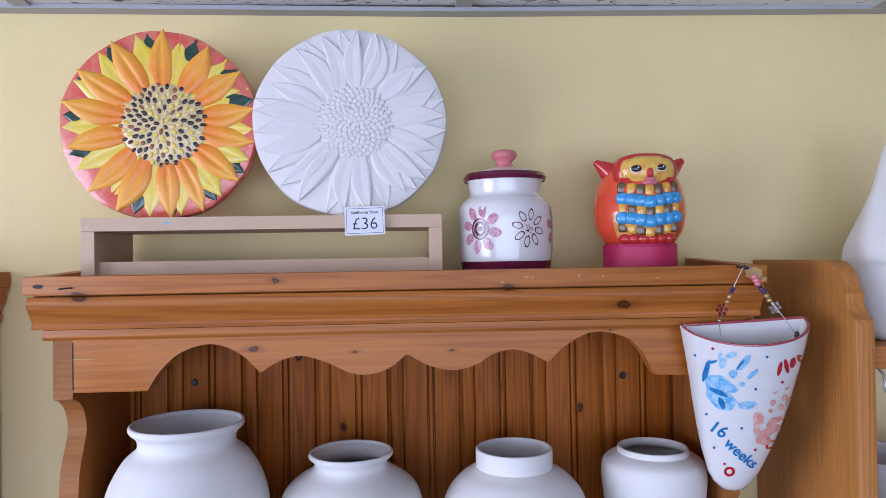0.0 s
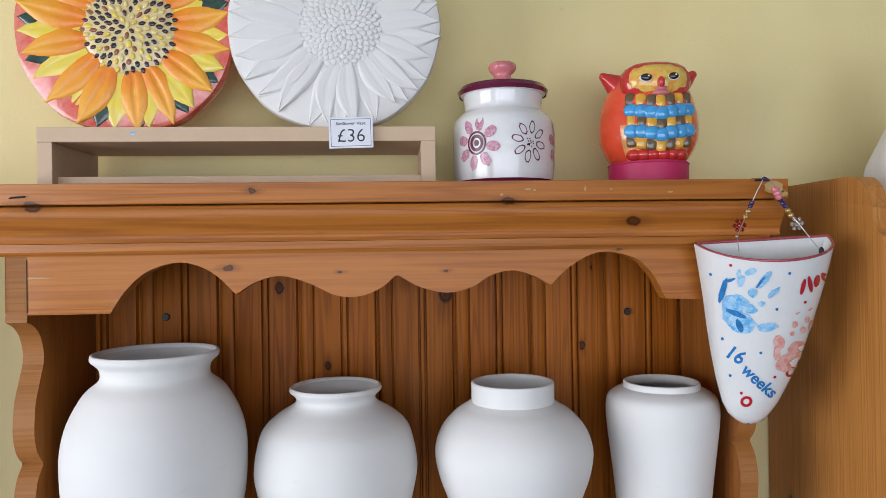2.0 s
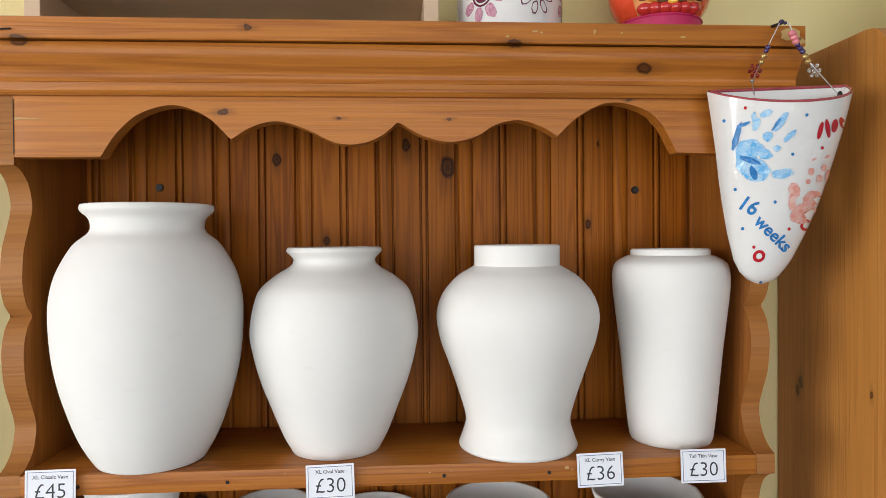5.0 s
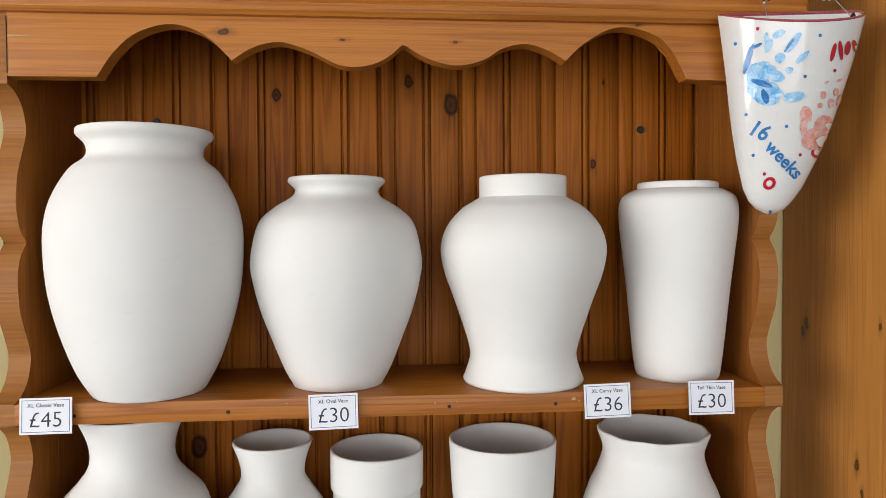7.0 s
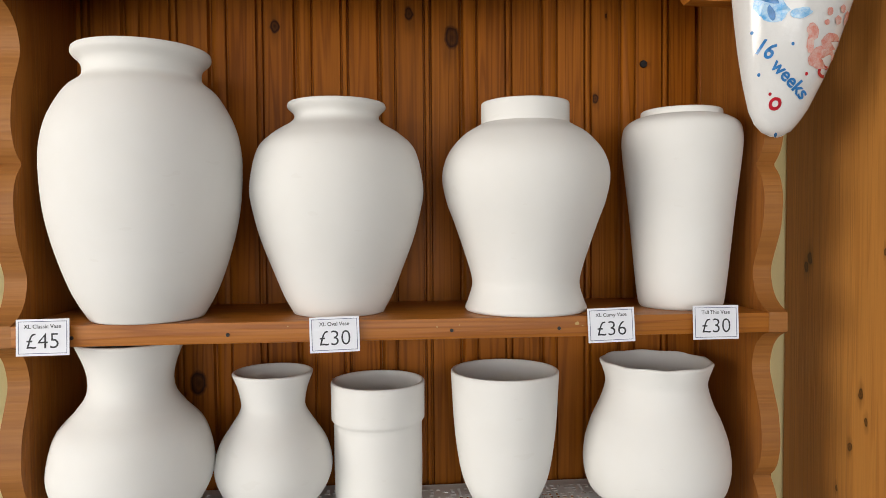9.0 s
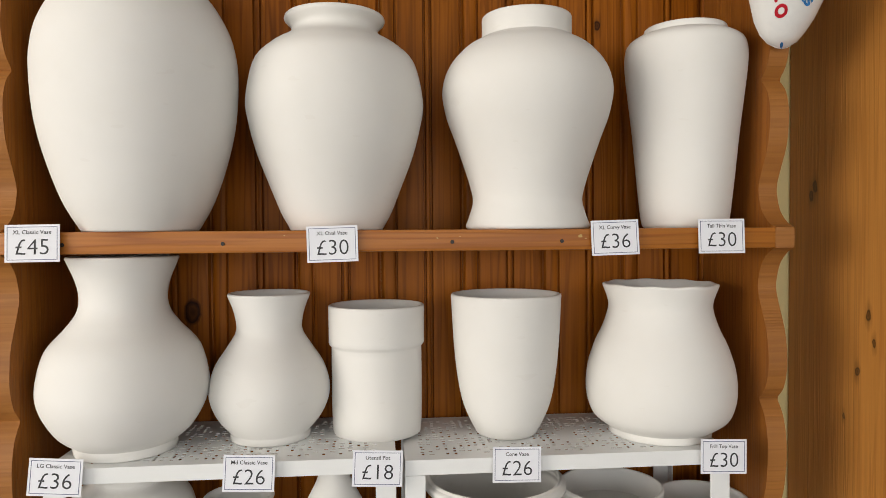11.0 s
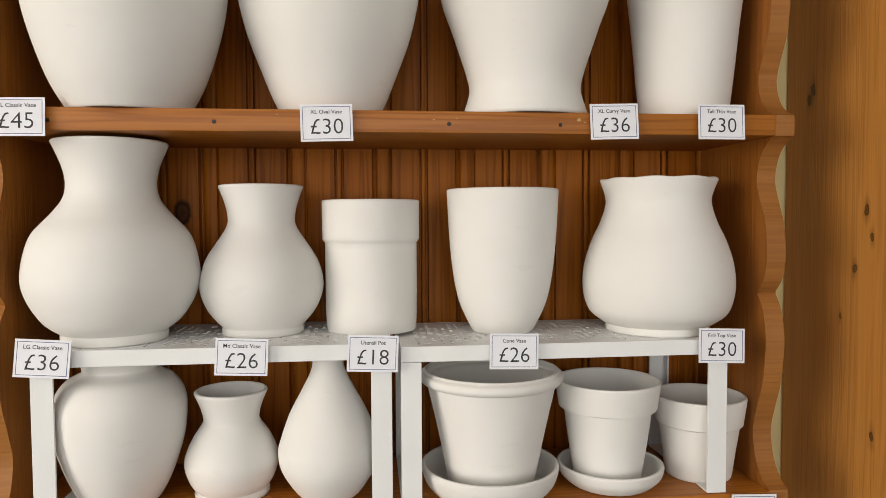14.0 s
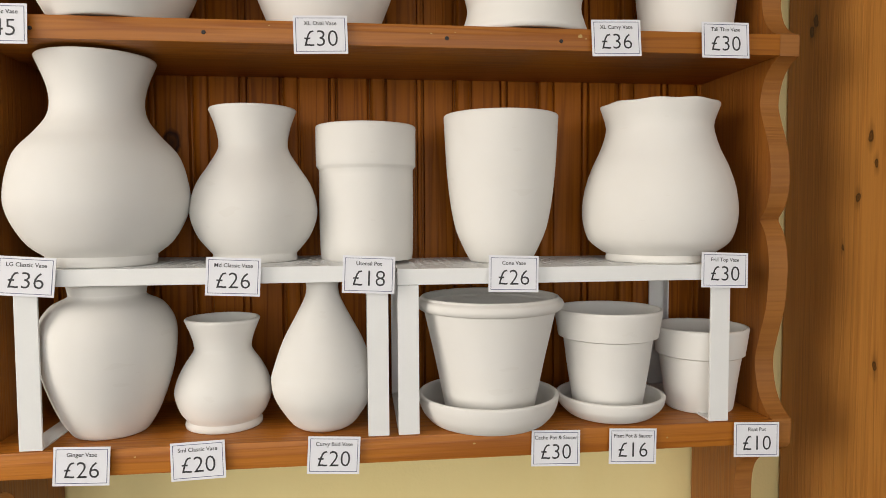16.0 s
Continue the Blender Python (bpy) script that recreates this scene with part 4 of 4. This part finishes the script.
rng = random.Random(11)
for fx, fz, reach, size, hole, count in ((-0.0405, 0.049, 0.0200, (0.0054, 0.0080), 0.0, 8), (0.0215, 0.049, 0.0150, (0.0038, 0.0070), 0.76, 8), (0.080, 0.050, 0.0200, (0.0056, 0.0086), 0.0, 8)):
    bm = bmesh.new()
    for k in range(count):
        a = 2 * math.pi * k / count + 0.2
        flat_blob((fx + reach * math.sin(a), fz + reach * math.cos(a)), size, -math.degrees(a), 16, 0.10, rng, bm, hole)
    part("painted_flower", on_jar(bm, 0.0007), G_PRINT if not hole else G_LOOP, jar, "mauve painted flower petals", local=True)
    bm = bmesh.new()
    if not hole:
        for r, h in ((0.0122, 0.82), (0.0086, 0.6), (0.0032, 0.0)):
            flat_blob((fx, fz), (r, r), 0, 20, 0.0, None, bm, h)
    else:
        for k in range(14):
            a, r = rng.uniform(0, 6.28), 0.0052 * math.sqrt(rng.random())
            flat_blob((fx + r * math.cos(a), fz + r * math.sin(a)), (0.0009, 0.0009), 0, 6, 0, None, bm)
    part("flower_centre", on_jar(bm, 0.0009), G_PLUM, jar, "purple painted flower centre", local=True)


# ---------------------------------------------------------------- owl figure on its drum
def owl():
    """A round-bodied figure in one mesh, coloured by slots."""
    mats = [G_OWL, G_OWL_RED, G_FACE, G_MUSTARD, G_OLIVE, G_SKY, G_PEACH, G_EYE, G_WHITE, G_ROSE]
    bm = bmesh.new()

    def paint_new(before, slot):
        bm.faces.ensure_lookup_table()
        for f in bm.faces[before:]:
            f.material_index = slot

    def body_r(z):
        t = z / 0.112
        return 0.0610 * (1.0 - 0.20 * t * t) * (1.0 - 0.10 * max(0.0, 1 - t / 0.3) ** 2) * (max(0.0, 1 - (abs(t - 0.44) / 0.64) ** 2.3)) ** 0.45 if 0 <= t <= 1.07 else 0.0

    def pad(at, size, slot, power=0.55):
        """A pillow-like pad: a rounded box."""
        before = len(bm.faces)
        own = bmesh.new()
        bmesh.ops.create_uvsphere(own, u_segments=12, v_segments=10, radius=1)
        for w in own.verts:
            w.co = Vector(at) + Vector([math.copysign(abs(c) ** power, c) * h for c, h in zip(w.co, size)])
        join(bm, own)
        paint_new(before, slot)

    turns, rows, rings = 40, 22, []
    for i in range(rows + 1):
        z = 0.112 * i / rows
        r = max(body_r(z), 0.002)
        rings.append([bm.verts.new((r * math.cos(2 * math.pi * k / turns), r * 0.92 * math.sin(2 * math.pi * k / turns), z)) for k in range(turns)])
    for i, (a, b) in enumerate(zip(rings, rings[1:])):
        for k in range(turns):
            f = bm.faces.new((a[k], a[(k + 1) % turns], b[(k + 1) % turns], b[k]))
            front = math.cos(2 * math.pi * (k + 0.5) / turns + math.pi / 2)
            f.material_index = 6 if i < 8 and front > 0.72 else 0
    bm.faces.new(rings[0][::-1]), bm.faces.new(rings[-1])

    def surface(x, z, lift):
        r = body_r(z)
        return Vector((x, -0.92 * math.sqrt(max(r * r - x * x, 0.00004)) - lift, z))

    for sx in (-1, 1):
        n0 = len(bm.faces)
        own = bmesh.new()
        horn = pose(sx * 0.0455, -0.004, 0.0985, 0, sx * 54, 0)
        bmesh.ops.create_cone(own, cap_ends=True, segments=24, radius1=0.0155, radius2=0.0050, depth=0.022, matrix=horn)
        join(bm, own)
        ball(horn @ Vector((0, 0, 0.0104)), 0.0051, bm, 16, 10)
        paint_new(n0, 1)
    pad((0.0010, -0.0325, 0.0900), (0.0415, 0.0168, 0.0232), 1, 0.78)
    pad((0.0012, -0.0350, 0.0910), (0.0372, 0.0168, 0.0192), 2, 0.78)
    for slot, at, size in ((8, (-0.0145, -0.0508, 0.0915), (0.0076, 0.0018, 0.0047)), (7, (-0.0142, -0.0519, 0.0920), (0.0066, 0.0020, 0.0042)), (8, (-0.0118, -0.0538, 0.0932), (0.0012, 0.0006, 0.0011)), (8, (0.0175, -0.0506, 0.0925), (0.0065, 0.0018, 0.0044)), (7, (0.0172, -0.0517, 0.0930), (0.0056, 0.0020, 0.0039)), (8, (0.0192, -0.0535, 0.0940), (0.0010, 0.0006, 0.0010)), (1, (0.0025, -0.0520, 0.0860), (0.0042, 0.0062, 0.0068)), (9, (0.0030, -0.0490, 0.0750), (0.0105, 0.0050, 0.0034)), (9, (0.0030, -0.0505, 0.0795), (0.0070, 0.0045, 0.0030))):
        n0 = len(bm.faces)
        ball(at, size, bm, 18, 12)
        paint_new(n0, slot)
    jitter = random.Random(8)
    tiles = [(0.0695, (4, 3, 4, 3, 4, 3, 4)), (0.0565, (5,) * 7), (0.0445, (3, 4, 3, 4, 3, 4, 3)), (0.0330, (5,) * 7), (0.0220, (4, 3, 4, 3, 4, 3, 4))]
    for z, slots in tiles:
        for k, slot in enumerate(slots):
            x = 0.002 + (k - 3) * 0.0106
            blue = slot == 5
            spot = surface(x, z - 0.0017 * (3 - abs(k - 3)) + jitter.uniform(-0.0005, 0.0005), -0.0002 if blue else -0.0022)
            pad(spot, (0.0096 if blue else 0.0062 * jitter.uniform(0.94, 1.06), 0.0044 if blue else 0.0036, 0.0077 if blue else 0.0076), slot, 0.86 if blue else 0.55)
    for k in range(6):
        n0 = len(bm.faces)
        ball((-0.0260 + k * 0.0105, -0.0430 + 0.0008 * (k - 2.5) ** 2, 0.0068), (0.0092, 0.0085, 0.0070), bm, 14, 10)
        paint_new(n0, 1)
    return tagged(place_owl(bm, mats), "glossy orange owl figure with a mustard and blue chest", "owl figure")


def place_owl(bm, mats):
    ob = new("owl_figure", link_mesh("owl_figure", bm, mats, 50))
    ob.location = (0.366, 0.940, 1.8492)
    ob.rotation_euler = (0, 0, radians(-6))
    ob.scale = (0.99, 1.0, 1.02)
    return ob


owl()
drum = solo("drum_stand", lathe([(45.5, 0), (46.8, 1.5), (46.8, 31), (45.8, 33)], 2.5, 64), G_MAGENTA, "plain magenta round stand under an owl figure", "stand", smooth=40)
drum.location = (0.366, 0.940, TOP)


# ---------------------------------------------------------------- hanging wall pocket
POCKET = Vector((0.4560, 0.8465, 1.7555))
MM = 0.000287
HALF = ((0, 262, 0), (110, 241, -3), (210, 220, -9), (310, 199, -18), (410, 175, -27), (510, 145, -38), (610, 107, -50), (655, 80, -54), (685, 52, -52), (700, 22, -50), (704, 3, -49))


def pocket_shape(depth):
    """Half width and centre line of the pocket at a depth below its rim."""
    for (a, wa, ca), (b, wb, cb) in zip(HALF, HALF[1:]):
        if depth <= b:
            t = max(0.0, (depth - a) / (b - a))
            return wa + (wb - wa) * t, ca + (cb - ca) * t
    return 3.0, -49.0


def pocket_point(angle, v, inset=0.0):
    """A place on the pocket's front: angle from its right edge (0) to its left (pi), v from rim (0) to tip (1)."""
    rim = 58 * math.sin(angle)
    depth = rim + (704 - rim) * v
    w, c = pocket_shape(depth)
    w = max(w - inset, 0.5)
    return Vector((c + w * math.cos(angle), -w * 0.70 * math.sin(angle) ** 0.9, -depth)) * MM


def pocket_body():
    bm = bmesh.new()
    cols, rows = 40, 36
    vs = [1 - (1 - i / rows) ** 1.0 for i in range(rows + 1)]

    def sheet(inset, limit):
        return [[bm.verts.new(pocket_point(math.pi * j / cols, min(v, limit), inset)) for j in range(cols + 1)] for v in vs]

    outer, inner = sheet(0, 1.0), sheet(14, 0.93)
    for s in (outer, inner):
        for a, b in zip(s, s[1:]):
            for j in range(cols):
                bm.faces.new((a[j], a[j + 1], b[j + 1], b[j]))
    for j in range(cols):
        bm.faces.new((outer[0][j], outer[0][j + 1], inner[0][j + 1], inner[0][j]))
    return bm


pocket = thing("wall_pocket", tuple(POCKET), "white glazed hanging wall pocket with blue and coral paint prints", "wall pocket")
pocket.matrix_basis = pose(*POCKET, 6.0, -2.6, 0) @ Matrix.Diagonal((1, 1, 1.02, 1))
shell = part("body", pocket_body(), G_WHITE, pocket, smooth=60, local=True)
back_line = [((c + w) * MM, -d * MM) for d, w, c in HALF] + [((c - w) * MM, -d * MM) for d, w, c in HALF[::-1]]
part("back", extrude_outline(back_line, "y", 0.0002, 0.0016), G_WHITE, pocket, local=True)
lip_line = [pocket_point(math.pi * j / 40, 0.0, 6) + Vector((0, 0, 0.0002)) for j in range(41)]
lip_line += [Vector((266 - 532 * (1 - k / 12), 0, 1)) * MM for k in range(1, 12)]
part("rim", tube(lip_line + [lip_line[0]], 0.0016, 8), G_RIM, shell, "dark rose painted rim", smooth=True, local=True)


PAINTER = Vector((-0.39, -0.70, -0.076))


def on_pocket(bm, lift=0.0007):
    """Lays a flat drawing, in its own units from the rim's middle, on the pocket's curved front as seen from the painter's place."""
    for v in bm.verts:
        flat = Vector((v.co.x * MM, -0.0155, v.co.z * MM))
        spot = flat.copy()
        for _ in range(12):
            w, c = pocket_shape(-spot.z / MM)
            k = max(-0.995, min(0.995, (spot.x / MM - c) / w))
            y = -w * 0.70 * math.sin(math.acos(k)) ** 0.9 * MM
            share = (flat.y - y) / (flat.y - PAINTER.y)
            spot = spot.lerp(flat.lerp(PAINTER, share), 0.6)
        w, c = pocket_shape(-spot.z / MM)
        across = max(c - 0.985 * w, min(c + 0.985 * w, spot.x / MM))
        y = -w * 0.70 * math.sin(math.acos((across - c) / w)) ** 0.9 * MM
        v.co = Vector((across * MM, y - lift, spot.z))
    return bm


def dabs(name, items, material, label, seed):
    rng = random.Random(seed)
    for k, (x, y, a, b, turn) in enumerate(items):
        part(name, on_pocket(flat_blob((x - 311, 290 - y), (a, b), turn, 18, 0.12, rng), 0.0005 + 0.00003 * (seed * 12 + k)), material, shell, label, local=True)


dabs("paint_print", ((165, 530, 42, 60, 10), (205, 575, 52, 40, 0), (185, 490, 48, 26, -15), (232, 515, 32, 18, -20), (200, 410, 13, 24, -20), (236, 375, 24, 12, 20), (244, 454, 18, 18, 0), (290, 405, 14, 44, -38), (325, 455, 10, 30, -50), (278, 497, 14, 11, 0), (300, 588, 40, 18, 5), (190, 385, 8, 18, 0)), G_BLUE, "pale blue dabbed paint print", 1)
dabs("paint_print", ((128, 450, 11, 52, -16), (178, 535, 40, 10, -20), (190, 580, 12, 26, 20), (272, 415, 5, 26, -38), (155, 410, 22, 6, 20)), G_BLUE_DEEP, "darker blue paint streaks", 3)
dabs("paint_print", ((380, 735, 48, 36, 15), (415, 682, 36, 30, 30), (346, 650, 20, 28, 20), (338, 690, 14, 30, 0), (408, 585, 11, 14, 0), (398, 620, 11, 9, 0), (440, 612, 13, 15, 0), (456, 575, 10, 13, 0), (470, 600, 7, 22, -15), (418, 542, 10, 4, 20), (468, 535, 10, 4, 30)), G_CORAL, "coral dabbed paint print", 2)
for x, y, colour in ((83, 396, 0), (160, 353, 1), (388, 385, 0), (338, 520, 0), (449, 503, 1), (126, 637, 0), (275, 687, 0), (155, 778, 0), (330, 787, 1), (198, 846, 1), (226, 978, 0)):
    part("paint_dot", on_pocket(flat_blob((x - 311, 290 - y), (6, 6), 0, 12)), G_RED if colour else G_BLUE_DEEP, shell, local=True)
for x, y, r in ((218, 880, 24), (394, 778, 22)):
    part("painted_ring", on_pocket(flat_blob((x - 311, 290 - y), (r, r * 0.92), 20, 22, 0, None, None, 0.5)), G_RED, shell, "small red painted ring", local=True)
for x, y, w, h, turn in ((440, 442, 9, 32, -14), (468, 436, 9, 34, 10), (494, 428, 12, 24, -8), (522, 420, 10, 22, 20)):
    part("painted_bar", on_pocket(flat_blob((x - 311, 290 - y), (w, h), turn, 14)), G_RED, shell, "red painted bar", local=True)
for words, size, x, y, turn, slant in (("16", 76, 172, 696, 28, 0.15), ("weeks", 66, 268, 801, 44, 0.1)):
    bm = text_bm(words, size, 0.0, slant, 1.6)
    bmesh.ops.transform(bm, matrix=Matrix.Translation((x - 311, 0, 290 - y)) @ pose(0, 0, 0, 0, turn, 0), verts=bm.verts)
    part("lettering", on_pocket(bm, 0.0009), G_BLUE_DEEP, shell, "blue hand-lettered words", local=True)


def pk(x, y, out=-0.010):
    return Vector(((x - 311) * MM, out, (290 - y) * MM))


nail_bm = bmesh.new()
bmesh.ops.create_cone(nail_bm, cap_ends=True, segments=12, radius1=0.0016, radius2=0.0016, depth=0.030, matrix=Matrix.Translation(pk(303, 68, 0.002)) @ pose(0, 0, 0, 90, 0, 0))
part("nail", nail_bm, M_DARK, pocket, "dark nail", local=True)
cord = part("wire", tube([pk(168, 315, -0.030), pk(182, 265, -0.018), pk(232, 190), pk(262, 130), pk(296, 66), pk(326, 66), pk(352, 110), pk(395, 190), pk(432, 245, -0.016), pk(470, 330, -0.033)], 0.0005, 6), G_SILVER, pocket, "thin wire hanger", smooth=True, local=True)
for x, y, r, mat in ((303, 64, 10, G_PURPLE), (316, 68, 7, G_PURPLE), (254, 148, 10, G_PURPLE), (248, 160, 9, G_PURPLE), (239, 178, 12, G_GOLD), (230, 198, 11, G_GOLD), (182, 264, 7, G_SILVER), (343, 105, 15, G_ROSE), (350, 118, 15, G_ROSE), (357, 132, 14, G_ROSE), (363, 143, 10, G_PURPLE), (373, 156, 11, G_PURPLE), (382, 167, 11, G_PURPLE), (393, 184, 12, G_GOLD), (404, 202, 12, G_GOLD)):
    part("bead", ball(pk(x, y, -0.018 if y > 250 else -0.010), (r * MM, r * MM, r * MM * 0.85), u=10, v=8), mat, cord, smooth=True, local=True)
for x, y, mat in ((207, 228, M_GARNET), (428, 234, M_CLEAR)):
    bm = ball(pk(x, y), (0.0028, 0.0022, 0.0028), u=10, v=8)
    for k in range(6):
        a = 2 * math.pi * k / 6
        ball(pk(x, y) + Vector((0.0055 * math.cos(a), 0, 0.0055 * math.sin(a))), (0.0022, 0.0017, 0.0022), bm, 8, 6)
    part("flower_bead", bm, mat, cord, "flower-shaped glass bead", smooth=True, local=True)
part("lead_weight", ball(pk(470, 332, -0.034), (0.0028, 0.0024, 0.0052), u=10, v=8), M_DARK, cord, smooth=True, local=True)

# ---------------------------------------------------------------- neighbouring pine units
NX0, NX1 = 0.570, 0.592


def scroll_outline():
    """The end board of the next unit: level top, ogee scroll and a step before its front edge."""
    curve = smooth_curve([(0.872, 1.826, 1), (0.856, 1.823), (0.843, 1.812), (0.836, 1.796), (0.829, 1.788, 1), (0.829, 1.778), (0.824, 1.766), (0.818, 1.760, 1)], 5)
    return [(WALL_Y - 0.004, 0.0), (WALL_Y - 0.004, 1.826)] + [tuple(p) for p in curve] + [(0.814, 1.758), (0.812, 1.752), (0.812, 0.0)]


next_unit = thing("shelf_unit", (0.85, 0.91, 0.0), "tall pine shelf unit with a scrolled end board", "shelf unit", "pine units")
part("side_board", extrude_outline(scroll_outline(), "x", NX0, NX1, 0.0012), M_PINE_NEXT, next_unit, smooth=30)
part("side_board", extrude_outline(scroll_outline(), "x", NX0 + 0.62, NX1 + 0.62, 0.0012), M_PINE_NEXT, next_unit, smooth=30)
for z in (1.727, 1.50, 1.22, 0.92, 0.5):
    part("shelf", box(NX1, NX0 + 0.62, 0.816, WALL_Y - 0.006, z - 0.026, z, 0.0015), M_PINE_X, next_unit, smooth=30)
hook = [(0.609 + 0.0105 * math.sin(a), 0.8065, 1.683 - 0.011 * math.cos(a)) for a in [radians(d) for d in range(-110, 100, 15)]]
part("hook", tube([(0.5995, 0.8165, 1.701), (0.5995, 0.8095, 1.696)] + hook, 0.0016, 8), G_SILVER, next_unit, "small metal cup hook", smooth=True)


def white_figure():
    """A robed, pointed white figure, kept to a plain form."""
    def drape(r, z, a):
        return r * (1 + 0.045 * math.sin(7 * a + z * 0.03) + 0.03 * math.sin(3 * a)), z

    bm = lathe([(74, 0), (82, 6), (84, 40), (80, 85), (70, 98), (66, 120), (48, 165), (34, 205), (24, 240), (12, 268), (3, 275)], 4, 56, drape, lip=False)
    return tagged(place_mesh("garden_figure", bm, (0.704, 0.905, 1.727)), "white unglazed pointed figure on a pine shelf", "figure")


white_figure()
bowl = place_mesh("bowl", lathe([(30, 0), (34, 4), (52, 24), (66, 52), (71, 72)], 4), (0.704, 0.905, 1.50))
tagged(bowl, "white unglazed round bowl on a pine shelf", "bowl")

left_unit = thing("dresser_top", (-0.905, 0.95, 0.0), "pine dresser top with moulded cornice beside the wall gap", "dresser", "pine units")
part("side_board", box(-0.528, -0.508, 0.872, WALL_Y - 0.006, 0, 1.80, 0.0012), M_PINE_Z, left_unit)
part("side_board", box(-1.316, -1.296, 0.872, WALL_Y - 0.006, 0, 1.80, 0.0012), M_PINE_Z, left_unit)
for z in (1.365, 0.9695):
    part("shelf", box(-1.295, -0.529, 0.872, 1.028, z - 0.026, z, 0.0015), M_PINE_X, left_unit)
part("back_board", box(-1.295, -0.529, 1.0285, 1.040, 0.94, 1.80), M_PINE_BACK, left_unit)
part("top_strip", box(-1.335, -0.492, 0.848, WALL_Y - 0.006, 1.805, 1.826, 0.0012), M_PINE_X, left_unit)
cove_l = smooth_curve([(0.0, 1.8045, 1), (-0.003, 1.797), (-0.006, 1.783), (-0.012, 1.770), (-0.010, 1.764, 1), (-0.014, 1.750)], 4)
part("cove_moulding", extrude_outline([(-0.493 + p.x, p.y) for p in cove_l] + [(-1.315, 1.750), (-1.315, 1.8045)], "y", 0.852, WALL_Y - 0.007, 0.0006), M_PINE_X, left_unit, smooth=35)
